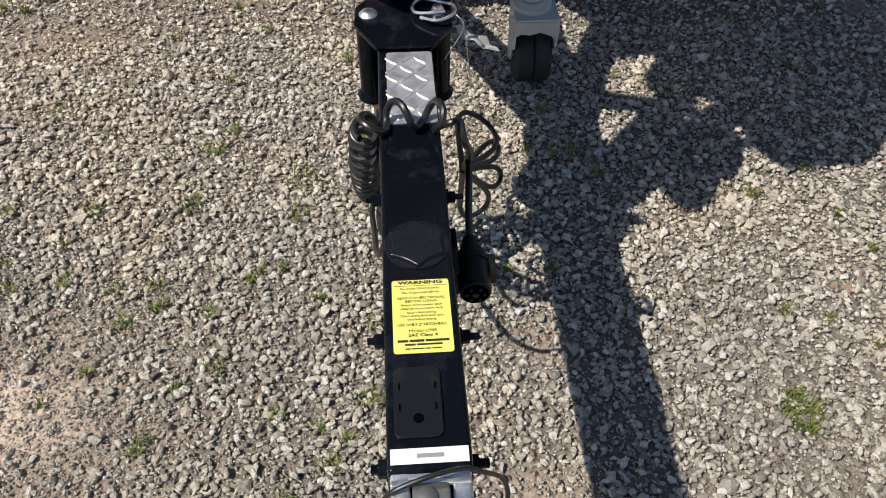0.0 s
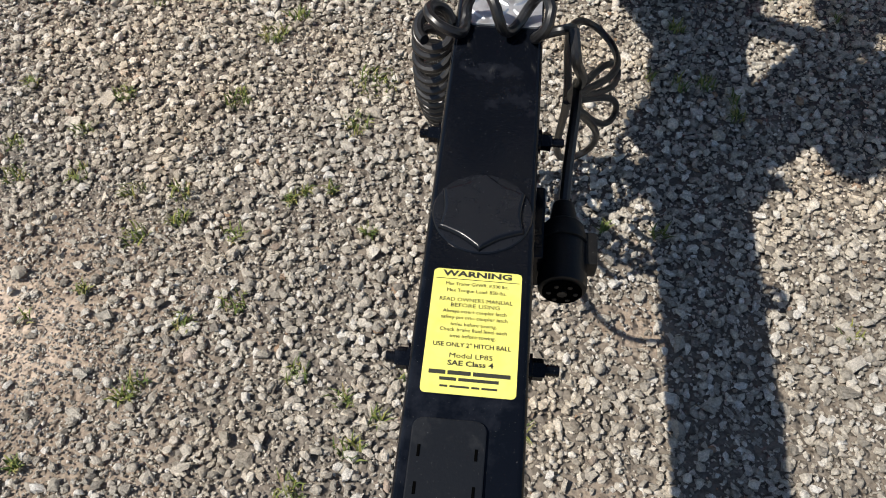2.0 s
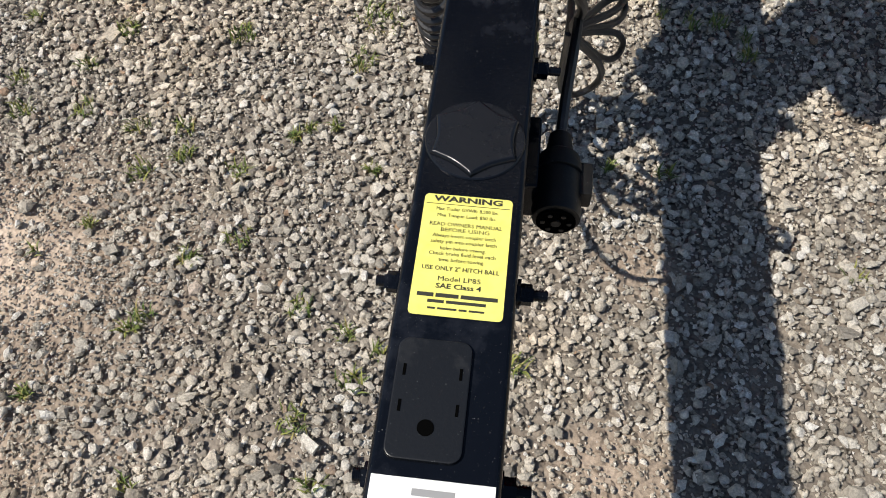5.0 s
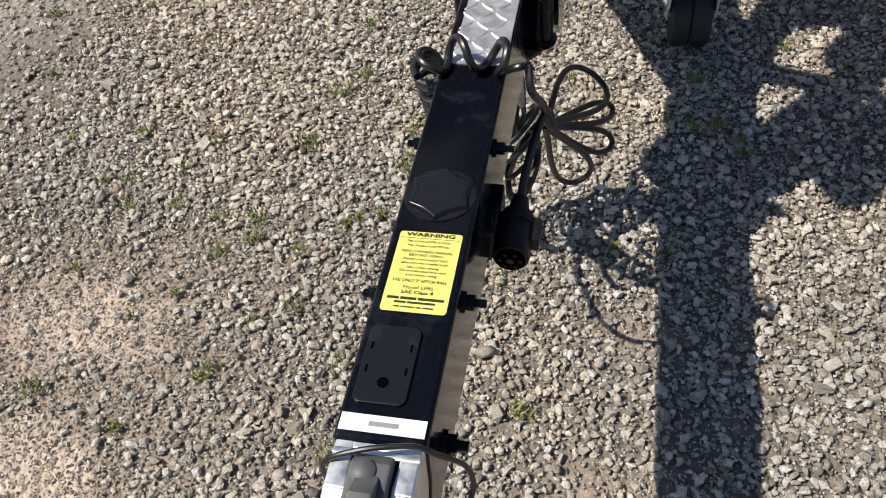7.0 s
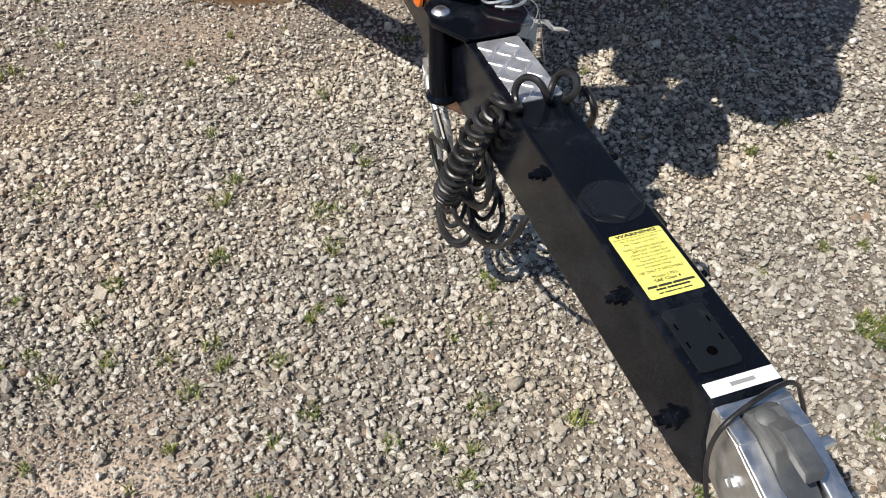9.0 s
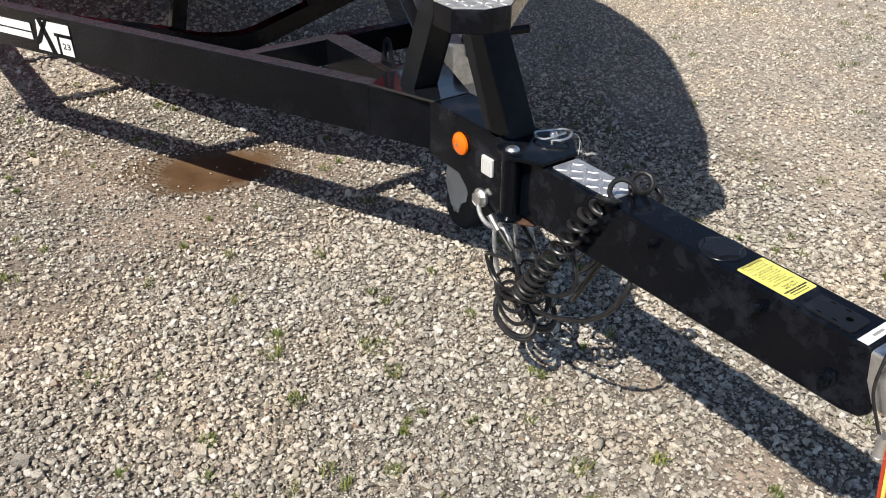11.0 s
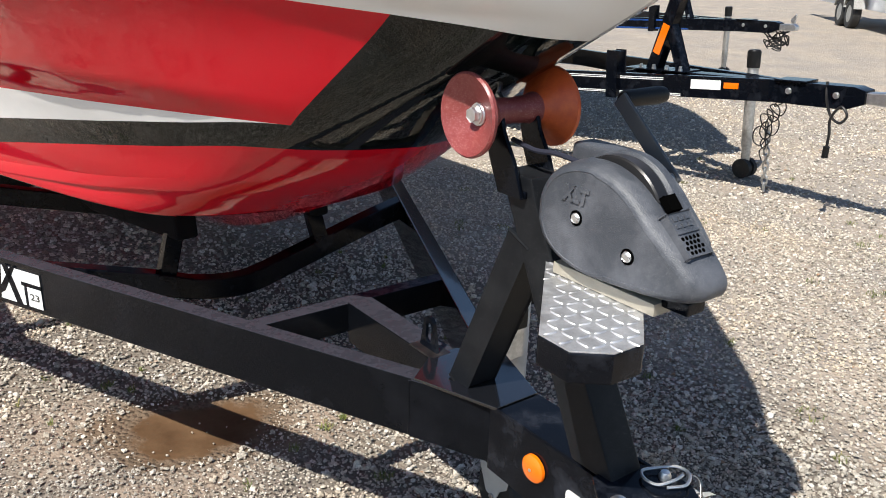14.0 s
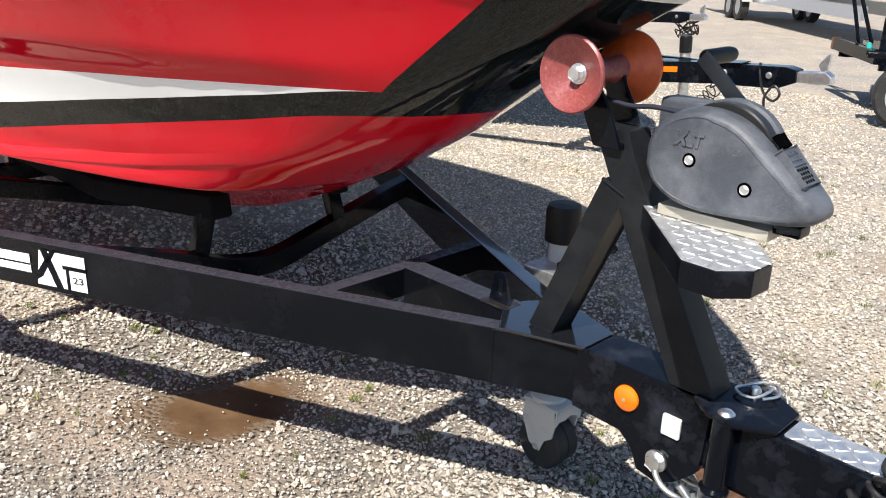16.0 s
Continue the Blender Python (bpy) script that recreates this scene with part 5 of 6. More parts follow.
    # moulded spray rails along the topsides, just over the chine
    for s in (-1, 1):
        for line, out, deep in (([(2.50, 1.022), (2.85, 0.967), (3.2, 0.931), (3.65, 0.896), (5.0, 0.86), (6.5, 0.85)], 0.010, 0.030), ([(2.66, 0.912), (3.0, 0.908), (4.0, 0.906), (6.5, 0.905)], 0.011, 0.034)):
            rr, prev, high = bmesh.new(), None, curve(line)
            y0 = line[0][0]
            for y in np.linspace(y0, 6.5, 110):
                zr = float(high(y))
                fade = min(1.0, (y - y0) / 0.35)
                ring = [rr.verts.new((0.03 + s * (half_breadth(float(y), zr + dz) + o * fade), y, zr + dz)) for dz, o in ((deep, -0.004), (deep * 0.4, out * 0.35), (-deep * 0.3, out), (-deep * 0.5, out * 0.85), (-deep * 0.45, -0.014))]
                if prev:
                    for k in range(5):
                        rr.faces.new((prev[k], prev[(k + 1) % 5], ring[(k + 1) % 5], ring[k]))
                prev = ring
            part("spray_rail", rr, REDGEL, boat, smooth=50)
    # bow eye and a rub rail at the gunwale
    part("bow_eye", tube([Vector((0.03, 1.80 - 0.035 * math.sin(a), 1.318 - 0.02 * math.cos(a))) for a in np.linspace(0, math.pi, 12)], 0.006, 8), ZINC, boat)
    for s in (-1, 1):
        path = [(0.03 + s * (half_breadth(float(y), float(gunwale(y))) + 0.004), float(y), float(gunwale(y)) - 0.01) for y in np.linspace(1.21, 7.55, 60)]
        part("rub_rail", tube(path, 0.018, 8), RUBBER, boat)
    # small label on the white topsides
    def skin(y, z, out):
        return Vector((0.03 - half_breadth(y, z) - out, y, z))

    def patch(name, y0, y1, z0, z1, out, mat, parent):
        pb = bmesh.new()
        ring = [skin(y, z, out) for y, z in ((y0, z0), (y1, z0), (y1, z1), (y0, z1))]
        front = [pb.verts.new(q - Vector((0.0008, 0, 0))) for q in ring]
        back = [pb.verts.new(q + Vector((0.002, 0, 0))) for q in ring]
        pb.faces.new(front)
        pb.faces.new(back[::-1])
        for k in range(4):
            pb.faces.new((front[k], front[(k + 1) % 4], back[(k + 1) % 4], back[k]))
        return part(name, pb, mat, parent, smooth=0)

    lab = patch("hull_label", 2.038, 2.128, 1.592, 1.647, 0.0018, PAPER, hull)
    for y0, y1, z0, z1 in ((2.038, 2.128, 1.592, 1.594), (2.038, 2.128, 1.645, 1.647), (2.038, 2.040, 1.592, 1.647), (2.126, 2.128, 1.592, 1.647)):
        patch("label_border", y0, y1, z0, z1, 0.0026, REDGEL, lab)
    for k in range(4):
        patch("print_bar", 2.060, 2.108, 1.599 + 0.011 * k, 1.605 + 0.011 * k, 0.0026, GREYINK, lab)
    return boat


build_boat()


# ---- cables, chain, clip ----
def build_coiled_cable():
    c = thing("coiled_cable", 0.0, 0.985, 0.692, "black coiled trailer wiring cable draped over the tongue", "cable")
    over = coil([(0.064, 0.975, 0.694), (0.045, 0.985, 0.714), (0.0, 0.99, 0.716), (-0.045, 0.985, 0.714), (-0.064, 0.99, 0.690)], 0.021, 3.2, 22)
    part("top_coil", tube(over, 0.0058, 10), CABLE, c)
    down = coil([(-0.066, 0.990, 0.690), (-0.074, 1.030, 0.645), (-0.080, 1.078, 0.558), (-0.084, 1.130, 0.472), (-0.084, 1.172, 0.405), (-0.080, 1.205, 0.352)], 0.0225, 12.5, 18, lambda f: 0.86 + 0.22 * f, 1.3)
    part("hanging_coil", tube(down, 0.0058, 9), CABLE, c)
    tail = smooth_path([down[-1], (-0.078, 1.165, 0.335), (-0.075, 1.110, 0.342), (-0.072, 1.060, 0.362), (-0.068, 1.000, 0.392), (-0.060, 0.940, 0.452), (-0.045, 0.915, 0.515), (-0.02, 0.930, 0.548), (0.0, 0.955, 0.560)], 10)
    part("slack_loop", tube(tail, 0.0056, 8), CABLE, c)
    loose = smooth_path([down[-30], (-0.06, 1.13, 0.385), (-0.055, 1.07, 0.425), (-0.05, 1.06, 0.475), (-0.045, 1.09, 0.52), (-0.04, 1.12, 0.545)], 10)
    part("inner_loop", tube(loose, 0.0052, 8), CABLE, c)
    # right side: a bunched fan of loops and the lead down to the plug
    knot = Vector((0.093, 1.075, 0.515))
    for tip, w in (((0.163, 1.373, 0.386), 0.045), ((0.199, 1.358, 0.321), 0.017), ((0.203, 1.314, 0.264), 0.020), ((0.149, 1.253, 0.222), 0.032)):
        tip = Vector(tip)
        d = (tip - knot).normalized()
        s = d.cross(Vector((-0.02, 0.76, -0.65))).normalized() * w
        path = [knot + (tip - knot) * math.sin(math.pi * u / 36) ** 0.85 - s * math.sin(2 * math.pi * u / 36) * 1.05 for u in range(37)]
        part("cable_loop", tube(path, 0.0056, 9), CABLE, c)
    lead = smooth_path([over[0], (0.085, 0.965, 0.675), (0.098, 1.0, 0.62), (0.096, 1.06, 0.54), (0.105, 1.09, 0.50), (0.100, 1.06, 0.56), (0.094, 0.98, 0.60), (0.086, 0.89, 0.60), (0.083, 0.840, 0.588)], 10)
    part("lead", tube(lead, 0.006, 9), CABLE, c)
    plug = part("plug", lathe([(0.735, 0.019), (0.737, 0.0235), (0.748, 0.0250), (0.752, 0.0238), (0.800, 0.0238), (0.812, 0.0215), (0.818, 0.0150), (0.842, 0.0115), (0.846, 0.0075)], (0.083, 0.0, 0.586), "y", 28), RUBBER, c, "round black connector plug")
    part("plug_tab", box(0.102, 0.117, 0.762, 0.802, 0.574, 0.598, 0.003), RUBBER, plug)
    part("plug_collar", lathe([(0.788, 0.024), (0.789, 0.0262), (0.797, 0.0262), (0.798, 0.024)], (0.083, 0.0, 0.586), "y", 28), RUBBER, plug)
    part("plug_face", rod((0.083, 0.7345, 0.586), (0.083, 0.733, 0.586), 0.0195, n=24), HOLE, plug)
    part("plug_key", rod((0.083, 0.734, 0.586), (0.083, 0.731, 0.586), 0.005, n=12), RUBBER, plug)
    for k in range(6):
        a = k * math.pi / 3
        part("plug_pin", rod((0.083 + 0.013 * math.cos(a), 0.734, 0.586 + 0.013 * math.sin(a)), (0.083 + 0.013 * math.cos(a), 0.7315, 0.586 + 0.013 * math.sin(a)), 0.0024, n=8), RUBBER, plug)
    return c


build_coiled_cable()
part("plug_holder", box(0.044, 0.062, 0.755, 0.845, 0.560, 0.612, 0.003), BLACK, trailer)


def build_breakaway():
    c = thing("breakaway_cable", 0.0, 0.40, 0.69, "thin black sheathed cable looped across the coupler", "cable")
    path = smooth_path([(-0.0525, 0.352, 0.548), (-0.0535, 0.364, 0.572), (-0.0535, 0.385, 0.622), (-0.0510, 0.387, 0.680), (-0.012, 0.396, 0.700), (0.035, 0.406, 0.700), (0.058, 0.408, 0.685), (0.082, 0.418, 0.645), (0.088, 0.405, 0.615), (0.070, 0.37, 0.58)], 10)
    part("sheath", tube(path, 0.0029, 10), CABLE, c)
    part("cable_ferrule", rod((-0.0525, 0.348, 0.556), (-0.052, 0.346, 0.515), 0.0075, 0.0095, n=18, bevel=0.002), ZINC, c, "small silver cable ferrule")


build_breakaway()


def build_lanyard():
    c = thing("lanyard", -0.048, 0.32, 0.53, "red and yellow webbing lanyard hanging under the coupler", "strap")
    for k, mat in enumerate((WEBRED, YELLOW, WEBRED, YELLOW)):
        part("stripe", beam((-0.050 + 0.001 * k, 0.338 - 0.006 * k, 0.538), (-0.050 + 0.002 * k, 0.322 - 0.006 * k, 0.43), 0.0024, 0.006, 0.0006, up=(0, 1, 0)), mat, c)


WEBRED = material("red_webbing", (0.45, 0.05, 0.02), 0.8)
build_lanyard()


def chain_link(centre, along, across, length=0.040, width=0.026, r=0.0042):
    a, b = Vector(along).normalized(), Vector(across).normalized()
    b = (b - a * a.dot(b)).normalized()
    h, w = length / 2 - width / 2, width / 2
    pts = []
    for k in range(10):
        t = -math.pi / 2 + math.pi * k / 9
        pts.append(Vector(centre) + a * (h + w * math.cos(t)) + b * w * math.sin(t))
    for k in range(10):
        t = math.pi / 2 + math.pi * k / 9
        pts.append(Vector(centre) + a * (-h + w * math.cos(t)) + b * w * math.sin(t))
    return tube(pts, r, 8, closed=True)


def build_safety_cable(x, group):
    """Galvanised hook and doubled wire rope on the frame bolt, with a sheathed cable coiled below."""
    c = thing("safety_cable", x, 1.40, 0.46, "galvanised safety hook with coiled black-sheathed steel cable", "safety cable", group)
    hook = smooth_path([(x + 0.014, 1.438, 0.500), (x + 0.004, 1.430, 0.480), (x, 1.408, 0.462), (x, 1.378, 0.455), (x, 1.352, 0.462), (x, 1.336, 0.480)], 8)
    part("hook", tube(hook, lambda f: 0.0070 - 0.0015 * f, 10), GALV, c, "galvanised steel hook")
    part("ferrule", rod((x - 0.010, 1.366, 0.494), (x - 0.008, 1.332, 0.466), 0.0082, n=16, bevel=0.002), ZINC, c)
    # two bare strands doubled through the hook
    for k, pts in enumerate(([(x, 1.352, 0.470), (x - 0.004, 1.352, 0.445), (x - 0.003, 1.350, 0.410), (x, 1.346, 0.370), (x + 0.002, 1.340, 0.335)],
                             [(x, 1.350, 0.468), (x + 0.004, 1.325, 0.470), (x + 0.006, 1.305, 0.450), (x + 0.008, 1.295, 0.415), (x + 0.010, 1.290, 0.375)])):
        path = smooth_path(pts, 12)
        strands = bmesh.new()
        for j in range(3):
            twist = []
            for i, q in enumerate(path):
                a = 2 * math.pi * j / 3 + i * 0.55
                twist.append(q + Vector((0.0030 * math.cos(a), 0.0030 * math.sin(a), 0)))
            tube(twist, 0.0038, 7, strands)
        part("wire_rope", strands, GALV, c, "bare twisted galvanised wire rope")
    n = 26
    ring = [Vector((x - 0.008, 1.332, 0.466)), Vector((x - 0.010, 1.300, 0.435)), Vector((x - 0.010, 1.268, 0.418))]
    for k in range(int(1.35 * n)):
        t = 0.5 - 2 * math.pi * k / n
        f = k / n
        ring.append(Vector((x - 0.010 + 0.012 * f, 1.312 + 0.058 * math.cos(t), 0.366 + 0.056 * math.sin(t) - 0.010 * f)))
    for k in range(int(2.6 * n)):
        t = 0.5 - 2 * math.pi * (k + 0.35 * n) / n
        f = k / n
        ring.append(Vector((x + 0.004 + 0.030 * math.sin(t + 0.6) + 0.004 * f, 1.304 + 0.066 * math.cos(t) - 0.008 * f, 0.330 - 0.036 * f + 0.026 * math.sin(t))))
    part("coiled_sheath", tube(smooth_path(ring[::2], 3), 0.0052, 8), CABLE, c)
    low = []
    for k in range(int(2.3 * n)):
        t = 2 * math.pi * k / n
        low.append(Vector((x + 0.012 + 0.030 * math.sin(t), 1.276 + 0.072 * math.cos(t), 0.236 - 0.010 * k / n + 0.030 * math.sin(t + 0.5))))
    part("lower_loop", tube(low, 0.0066, 8), CABLE, c)


build_safety_cable(-0.052, "safety cables")
build_safety_cable(0.018, "safety cables")


def build_clip():
    c = thing("hairpin_clip", 0.055, 1.28, 0.703, "bent zinc wire clip with a wired white paper tag", "clip")
    z = 0.7115
    loop = smooth_path([(0.030, 1.262, z), (0.060, 1.244, z + 0.004), (0.088, 1.258, z + 0.008), (0.090, 1.288, z + 0.006), (0.064, 1.312, z), (0.034, 1.322, z), (0.018, 1.302, z), (0.022, 1.275, z + 0.002), (0.050, 1.262, z + 0.008), (0.074, 1.262, z + 0.010)], 8)
    part("wire_ring", tube(loop, 0.0030, 8), ZINC, c)
    part("lock_pin", lathe([(0.700, 0.012), (0.708, 0.012), (0.716, 0.008), (0.7165, 0.0005)], (0.062, 1.291, 0), "z", 20), ZINC, c)
    for q in ((0.118, 1.225, 0.60), (0.070, 1.215, 0.655)):
        part("tag_wire", tube(smooth_path([(0.088, 1.262, z + 0.008), (0.106, 1.245, 0.700), q], 8), 0.0010, 6), GALV, c)
    bm = bmesh.new()
    grid = [[bm.verts.new((0.090 + 0.016 * i + 0.005 * j, 1.300 - 0.012 * j + 0.004 * math.sin(i * 1.3), 0.668 - 0.007 * i + 0.007 * math.sin(j * 1.7 + i * 2.1))) for j in range(5)] for i in range(5)]
    for i in range(4):
        for j in range(4):
            bm.faces.new((grid[i][j], grid[i + 1][j], grid[i + 1][j + 1], grid[i][j + 1]))
    bmesh.ops.solidify(bm, geom=bm.faces[:], thickness=0.0006)
    part("paper_tag", bm, PAPER, c, "crumpled white paper tag")


build_clip()

# loose stick and pale litter on the gravel
stick = bmesh.new()
tube(smooth_path([(2.006, 1.389, 0.018), (1.94, 1.335, 0.024), (1.866, 1.268, 0.014)], 6), lambda f: 0.0035 + 0.003 * math.sin(f * 3.0), 7, stick)
tagged(part("stick", stick, PAPER, None), "pale bleached stick lying on the gravel", "stick")


# ---- other trailers in the yard ----
def build_neighbour():
    """A second boat trailer: tongue, rails, post, jack and hanging cables."""
    t = thing("neighbour_trailer", 4.1, 3.6, 0, "black boat trailer with white pinstripes parked alongside", "boat trailer", "trailers in the yard")
    top = 0.845
    part("tongue", prism([(2.92, top - 0.02), (2.99, top), (4.45, top), (4.45, top - 0.145), (3.04, top - 0.145), (2.92, top - 0.10)], 4.03, 4.15, "x", 0.005), BLACK, t)
    part("hinge_plate", box(4.01, 4.17, 3.30, 3.52, top + 0.001, top + 0.012, 0.003), BLACK, t)
    coup = part("coupler", prism([(2.94, top - 0.03), (2.74, top - 0.02), (2.70, top - 0.05), (2.70, top - 0.10), (2.78, top - 0.11), (2.94, top - 0.10)], 4.05, 4.13, "x", 0.012), ZINC, t, "bare zinc coupler")
    part("latch", prism([(2.78, top - 0.02), (2.80, top + 0.02), (2.74, top + 0.09), (2.725, top + 0.085), (2.74, top - 0.02)], 4.075, 4.105, "x", 0.004), ZINC, coup)
    for y in (3.10, 3.42):
        part("side_bolt", hexhead((4.03, y, top - 0.06), (-1, 0, 0), 0.016, 0.016), ZINC, t)
    for s in (-1, 1):
        r = part("side_rail", beam((4.09 + s * 0.03, 3.55, top - 0.072), (4.09 + s * 0.85, 6.2, top - 0.072), 0.05, 0.15), BLACK, t)
        part("side_rail", beam((4.09 + s * 0.85, 6.15, top - 0.072), (4.09 + s * 0.9, 9.5, top - 0.072), 0.05, 0.15), BLACK, t)
        if s < 0:
            d = Vector((-0.82, 2.65, 0)).normalized()
            n = Vector((-d.y, d.x, 0)) * -1
            n = Vector((-d.y, d.x, 0)) if (-d.y) < 0 else n
            p0 = Vector((4.06, 3.55, top - 0.072)) + n * 0.026
            for dz in (0.052, 0.040, -0.055, -0.065):
                part("pinstripe", beam(p0 + d * (0.75 if dz > 0 else 0.62) + Vector((0, 0, dz)), p0 + d * 2.7 + Vector((0, 0, dz)), 0.002, 0.006, 0), WHITE, r)
            part("white_label", beam(p0 + d * 0.34 + Vector((0, 0, 0.02)), p0 + d * 0.55 + Vector((0, 0, 0.02)), 0.003, 0.065, 0), WHITE, r)
            part("amber_reflector", beam(p0 + d * 0.22 + Vector((0, 0, 0.02)), p0 + d * 0.32 + Vector((0, 0, 0.02)), 0.006, 0.04, 0.001), AMBER, r)
    jk = part("jack", rod((4.60, 4.05, 0.24), (4.60, 4.05, 0.88), 0.040, n=24), GALV, t, "bare metal trailer jack")
    part("jack_cap", lathe([(0.84, 0.048), (0.955, 0.050), (0.970, 0.04), (0.971, 0.001)], (4.60, 4.05, 0), "z", 24), RUBBER, jk)
    part("jack_inner_tube", rod((4.60, 4.05, 0.06), (4.60, 4.05, 0.25), 0.033, n=20), GALV, jk)
    part("jack_bracket", box(4.15, 4.60, 4.0, 4.1, 0.76, 0.80, 0.004), GALV, jk)
    for s in (-1, 1):
        part("caster_wheel", lathe([(-0.02, 0.02), (-0.02, 0.075), (0.02, 0.075), (0.02, 0.02)], (4.60 + s * 0.035, 4.05, 0.073), "x", 24), TYRE, jk)
    post = part("winch_post", beam((4.09, 4.56, top), (4.09, 4.27, 1.62), 0.09, 0.085, up=(0, 1, 0)), BLACK, t)
    part("post_brace", beam((4.09, 4.30, top), (4.09, 4.43, 1.20), 0.08, 0.06, up=(0, 1, 0)), BLACK, t)
    part("amber_reflector", beam((4.04, 4.515, top + 0.12), (4.04, 4.43, top + 0.33), 0.004, 0.06, 0.001, up=(0, 1, 0)), AMBER, post)
    part("clamp", beam((3.72, 4.62, top - 0.17), (3.72, 4.62, top + 0.16), 0.10, 0.09, 0.006, up=(0, 1, 0)), BLACK, t)
    for sy in (0.04, 0.10, 0.16, 0.22):
        part("base_bolt", hexhead((4.03, 4.20 + sy * 2, top + 0.008), (0, 0, 1), 0.012, 0.03), ZINC, t)
    part("base_plate", box(3.99, 4.19, 4.22, 4.78, top, top + 0.008, 0.002), BLACK, t)
    part("cross_member", beam((3.75, 4.7, top - 0.06), (4.43, 4.7, top - 0.06), 0.06, 0.1), BLACK, t)
    chain = thing("safety_chain", 4.30, 3.70, 0, "galvanised safety chain hanging to the gravel", "chain", "neighbour chains")
    for k in range(5, 14):
        part("link", chain_link((4.20 + 0.012 * k, 3.70 + 0.002 * k, 0.745 - 0.054 * k), (0.2, 0, -1), (1, 0.4, 0.2) if k % 2 else (0.1, 1, 0), 0.075, 0.045, 0.007), GALV, chain)
    wires = thing("hanging_wire", 4.05, 3.7, 0.75, "tangled thin black wiring hanging below the tongue", "cable")
    rng = random.Random(5)
    pts = [(4.12, 3.52, 0.75), (4.17, 3.55, 0.72)]
    for k in range(7):
        cy, cz = 3.60 + 0.03 * (k % 3) + 0.015 * k, 0.66 - 0.045 * k
        r = rng.uniform(0.035, 0.07)
        for a in range(0, 360, 60):
            pts.append((4.18 + 0.004 * k, cy + 0.75 * r * math.cos(radians(a + 40 * k)), cz + r * math.sin(radians(a + 40 * k))))
    pts += [(4.21, 3.72, 0.33), (4.22, 3.70, 0.26)]
    part("wire", tube(smooth_path(pts, 5), 0.0045, 6), CABLE, wires)
    lead = thing("plug_lead", 4.05, 3.15, 0.78, "black plug lead looped over the tongue", "cable")
    part("lead", tube(smooth_path([(4.02, 3.22, 0.90), (4.01, 3.20, 0.80), (4.015, 3.16, 0.70), (4.01, 3.09, 0.66), (4.01, 3.05, 0.71), (4.015, 3.10, 0.76), (4.01, 3.15, 0.68), (4.01, 3.14, 0.58), (4.01, 3.14, 0.50)], 8), 0.009, 8), CABLE, lead)
    part("plug", rod((4.01, 3.14, 0.50), (4.01, 3.14, 0.43), 0.02, bevel=0.004), RUBBER, lead)
    return t


neighbour = build_neighbour()
# it stands nose-up and a little askew on its jack
neighbour.matrix_basis = Matrix.Translation((4.40, 4.05, 0)) @ Matrix.Rotation(radians(-4.0), 4, Vector((0.83, 0.53, -0.15))) @ Matrix.Translation((-4.40, -4.05, 0)) @ neighbour.matrix_basis
def build_neighbour_boat():
    """The hull on the second trailer, which shades the ground under it."""
    src = bpy.data.objects["hull"]
    bt = thing("neighbour_boat", 4.08, 7.0, 0.65, "dark boat hull standing on the neighbouring trailer", "boat")
    me = src.data.copy()
    me.transform(Matrix.Translation((4.05, 3.0, 0.15)))
    me.materials.clear()
    me.materials.append(REDGEL_DARK)
    ob = new("hull", me)
    ob.parent = bt
    ob.matrix_parent_inverse = bt.matrix_basis.inverted()


REDGEL_DARK = worn("dark_gelcoat", (0.02, 0.022, 0.03), (0.1, 0.1, 0.1), 0.12, amount=0.1)
build_neighbour_boat()
BLUE = worn("blue_stripe", (0.02, 0.09, 0.36), (0.1, 0.12, 0.2), 0.4)
third = copy_thing(neighbour, pose(8.71, 7.05, 0.02, -2.5, -2.0, 0))
for ob in list(third.children_recursive):
    kind = ob.name.split(".")[0]
    if kind in ("white_label", "amber_reflector"):
        bpy.data.objects.remove(ob)
    elif kind == "pinstripe":
        ob.data = ob.data.copy()
        ob.data.materials[0] = BLUE
knot = thing("hanging_wire", 8.72, 6.55, 0.72, "thin black wiring bunched below the far tongue", "cable")
rng = random.Random(11)
pts = [(8.72, 6.62, 0.80), (8.72, 6.60, 0.76)]
for k in range(34):
    pts.append((8.72 + rng.uniform(-0.05, 0.05), 6.50 + rng.uniform(-0.22, 0.16), 0.68 + rng.uniform(-0.14, 0.10)))
part("wire", tube(smooth_path(pts, 5), 0.008, 6), CABLE, knot)
tagged(third, "black boat trailer standing farther off in the yard", "boat trailer", "trailers in the yard")


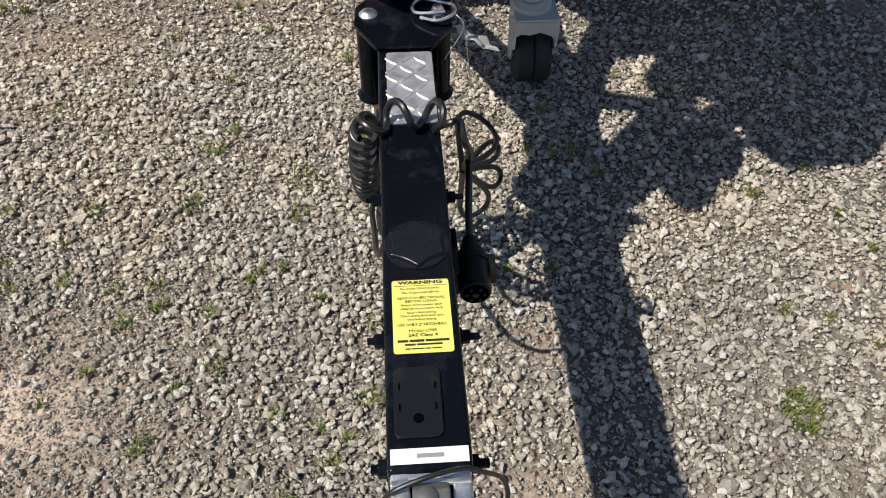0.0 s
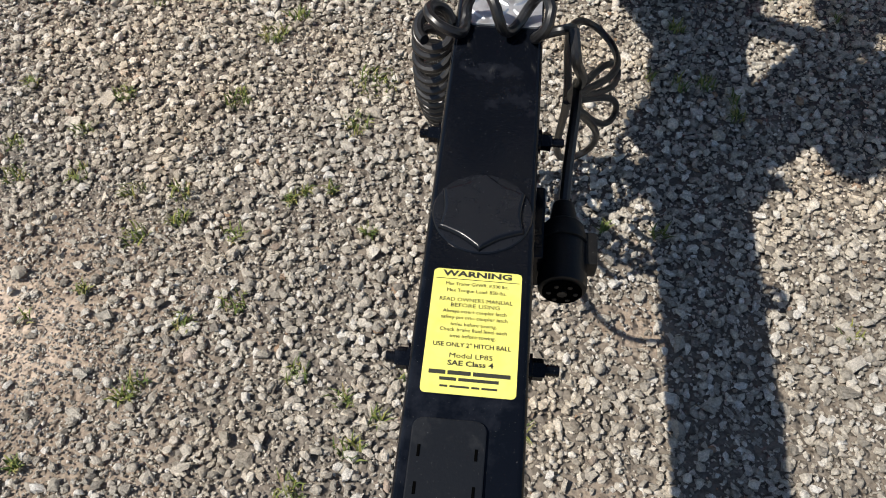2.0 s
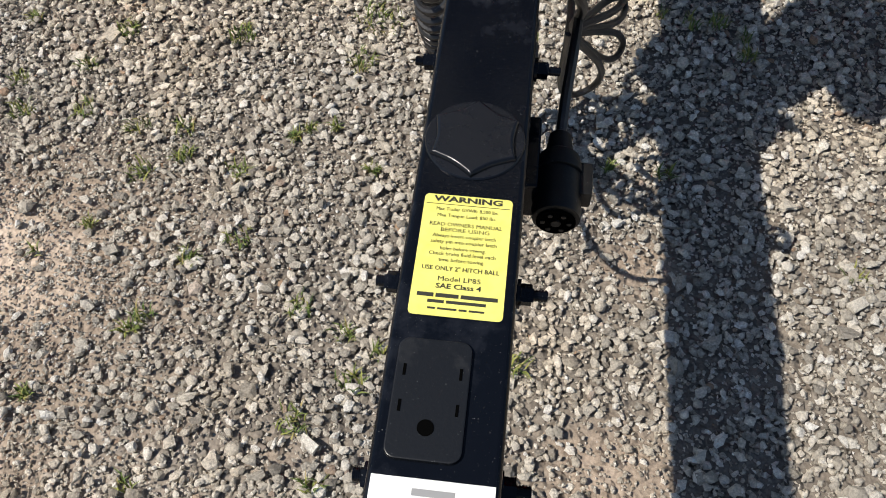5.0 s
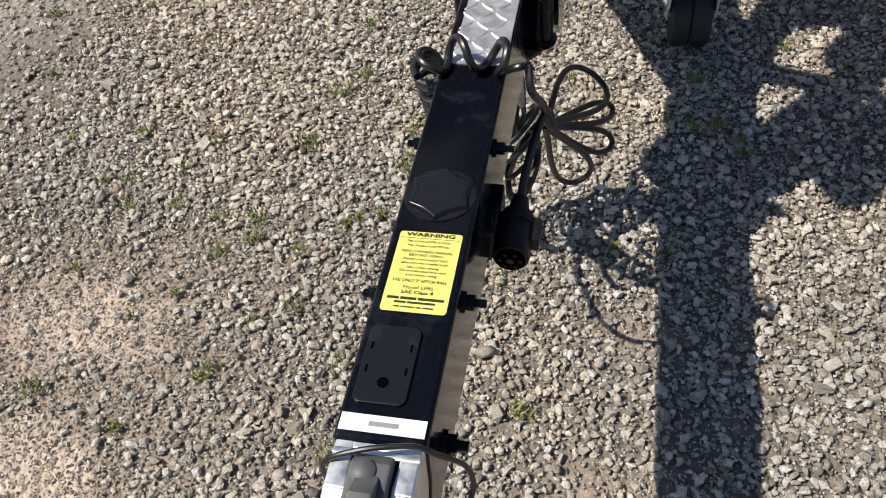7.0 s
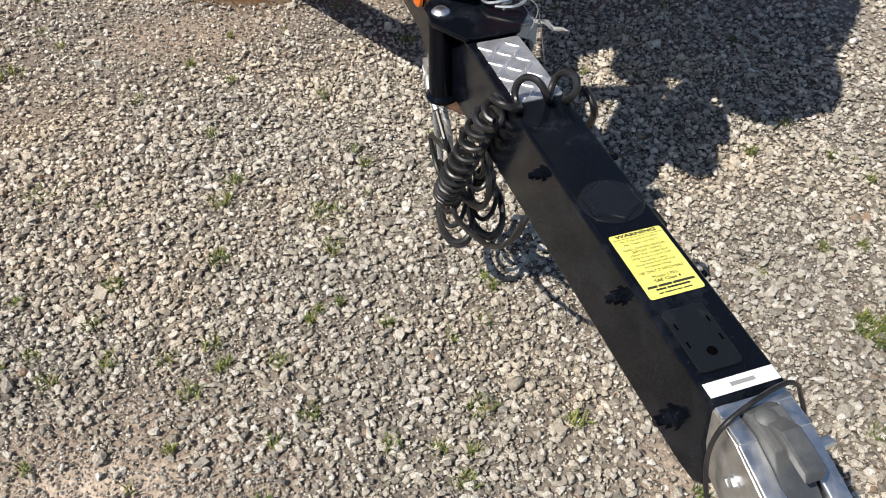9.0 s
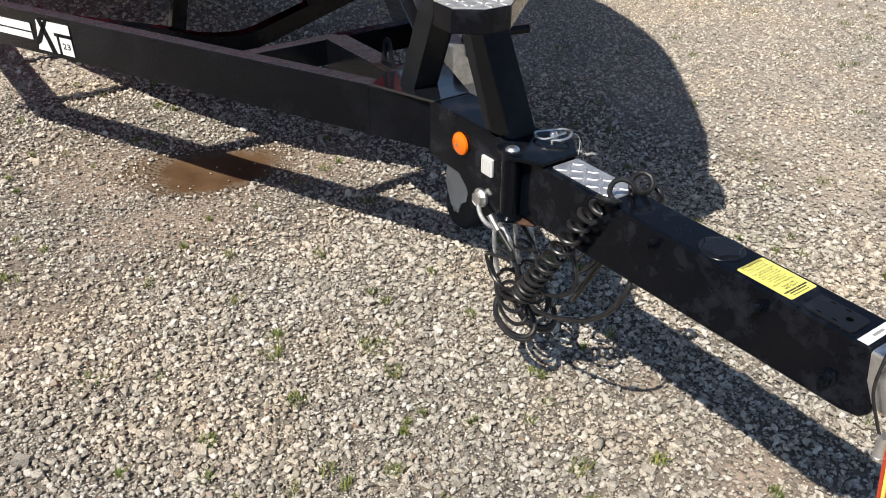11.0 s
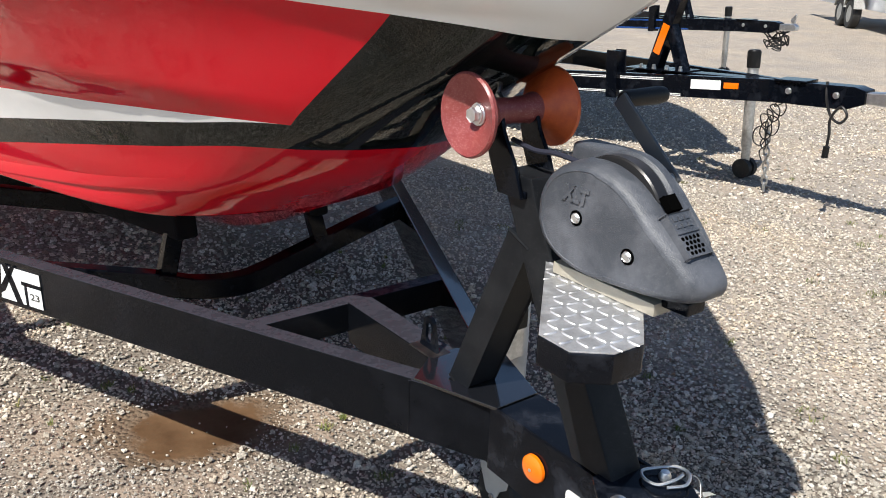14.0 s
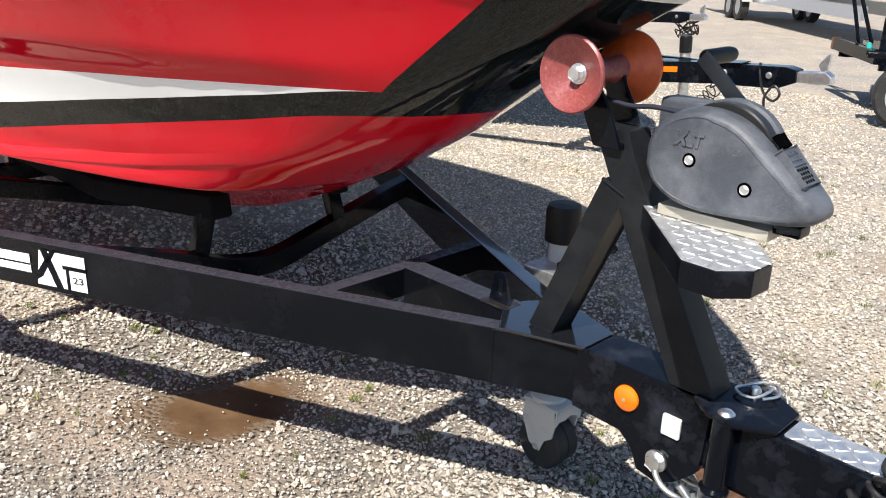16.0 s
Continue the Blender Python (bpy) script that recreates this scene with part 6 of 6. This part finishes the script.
def build_pontoon_trailer():
    t = thing("pontoon_trailer", 24.25, 13.71, 0, "long galvanised trailer carrying a tan pontoon boat", "trailer", "trailers in the yard")
    f = Matrix.Translation((24.25, 13.71, 0)) @ Matrix.Rotation(radians(134.1), 4, "Z")

    def at(x, y, z):
        return f @ Vector((x, y, z))
    for s in (-1, 1):
        part("side_rail", beam(at(s * 0.7, -1.5, 0.635), at(s * 0.7, 10.5, 0.635), 0.12, 0.27), WHITE, t)
        part("pontoon", tube([at(s * 0.75, 0.5, 1.34), at(s * 0.75, 11.8, 1.34), at(s * 0.75, 12.4, 1.40), at(s * 0.75, 12.8, 1.50)], lambda u: 0.32 if u < 0.5 else 0.32 - 0.40 * (u - 0.5), 20), TAN, t)
    for k in range(5):
        part("cross_member", beam(at(-0.7, -1 + 2 * k, 0.60), at(0.7, -1 + 2 * k, 0.60), 0.10, 0.12), GALV, t)
    for k in range(4):
        for s in (-1, 1):
            part("bunk_bracket", beam(at(s * 0.72, 1 + 2.5 * k, 0.76), at(s * 0.72, 1 + 2.5 * k, 1.05), 0.08, 0.08), GALV, t)
    part("deck", beam(at(0, 0.3, 1.80), at(0, 11.0, 1.80), 2.3, 0.14), TAN, t)
    part("deck_fence", beam(at(-1.1, 0.6, 2.22), at(-1.1, 10.8, 2.22), 0.05, 0.7), TAN, t)
    for k in (0, 1):
        for s in (-1, 1):
            c = at(s * 0.98, 2.9 + 0.85 * k, 0)
            w = part("wheel", lathe([(-0.11, 0.22), (-0.11, 0.34), (-0.08, 0.37), (0.08, 0.37), (0.11, 0.34), (0.11, 0.22)], (0, 0, 0), "x", 28, caps=False), TYRE, t)
            w.data.transform(Matrix.Translation((c.x, c.y, 0.36)) @ Matrix.Rotation(radians(134.1), 4, "Z"))
            r = part("rim", lathe([(-0.10, 0.02), (-0.10, 0.08), (-0.06, 0.20), (-0.10, 0.225), (0.10, 0.225), (0.10, 0.02)], (0, 0, 0), "x", 24), GALV, w)
            r.data.transform(Matrix.Translation((c.x, c.y, 0.36)) @ Matrix.Rotation(radians(134.1), 4, "Z"))
            fd = part("fender", prism([(-0.46, 0.50), (-0.36, 0.74), (-0.15, 0.83), (0.15, 0.83), (0.36, 0.74), (0.46, 0.50), (0.43, 0.50), (0.33, 0.71), (0.14, 0.79), (-0.14, 0.79), (-0.33, 0.71), (-0.43, 0.50)], -0.14, 0.14, "x", 0.0), GALV, t)
            fd.data.transform(Matrix.Translation((c.x, c.y, 0)) @ Matrix.Rotation(radians(134.1), 4, "Z"))
    return t


TAN = worn("tan_panel", (0.42, 0.33, 0.25), (0.3, 0.26, 0.2), 0.4)
TEAL = worn("teal_strap", (0.02, 0.30, 0.26), (0.2, 0.25, 0.22), 0.6)
build_pontoon_trailer()


def build_low_trailer():
    t = thing("low_trailer", 8.6, 4.0, 0, "low black trailer with an alloy road wheel and rusty beam", "trailer", "trailers in the yard")
    part("end_board", beam((9.22, 4.88, 0.62), (8.12, 4.0, 0.60), 0.10, 0.13), BLACK, t, "dark end beam")
    part("board_end", beam((9.26, 4.912, 0.62), (9.22, 4.88, 0.62), 0.10, 0.13), RUST, t, "rust-brown beam end")
    part("side_rail", beam((8.16, 4.0, 0.54), (9.4, 1.4, 0.54), 0.08, 0.14), BLACK, t)
    part("side_rail", beam((9.24, 4.84, 0.54), (10.6, 2.0, 0.54), 0.08, 0.14), BLACK, t)
    part("deck", beam((8.75, 4.35, 0.665), (10.0, 1.7, 0.665), 1.3, 0.04), BLACK, t)
    part("mast", rod((9.0, 4.55, 0.66), (8.85, 4.90, 2.0), 0.022), BLACK, t)
    part("mast", rod((9.06, 4.42, 0.66), (8.85, 4.90, 2.0), 0.022), BLACK, t)
    part("mast", rod((9.22, 4.34, 0.66), (9.22, 4.34, 2.1), 0.045), BLACK, t)
    part("teal_strap", tube(smooth_path([(8.55, 4.28, 0.70), (8.46, 4.24, 0.66), (8.44, 4.22, 0.55)], 6), 0.03, 8), TEAL, t)
    for ob in t.children:
        ob.data.transform(Matrix.Translation((0.08, -0.16, 0)))
    face = Matrix.Translation((7.60, 3.30, 0.325)) @ Matrix.Rotation(radians(22), 4, "Z")
    w = part("wheel", lathe([(-0.10, 0.215), (-0.105, 0.30), (-0.075, 0.33), (0.075, 0.33), (0.105, 0.30), (0.10, 0.215)], (0, 0, 0), "x", 36, caps=False), TYRE, t)
    w.data.transform(face)
    rim = lathe([(-0.095, 0.19), (-0.10, 0.222), (0.10, 0.222), (0.10, 0.19), (-0.03, 0.17), (-0.03, 0.005), (-0.04, 0.005), (-0.045, 0.165)], (0, 0, 0), "x", 32, caps=False)
    r = part("rim", rim, ZINC, w, "silver alloy rim")
    r.data.transform(face)
    for k in range(5):
        a = k * 2 * math.pi / 5
        sp = part("spoke", beam((-0.07, 0, 0), (-0.075, 0.20 * math.cos(a), 0.20 * math.sin(a)), 0.05, 0.02, 0.004, up=(1, 0, 0)), ZINC, w)
        sp.data.transform(face)
    part("axle", beam((7.68, 3.33, 0.33), (9.6, 3.9, 0.40), 0.06, 0.06), BLACK, t)
    part("fender", beam((7.48, 3.72, 0.70), (7.84, 2.85, 0.70), 0.26, 0.03, 0.008), BLACK, t)


build_low_trailer()
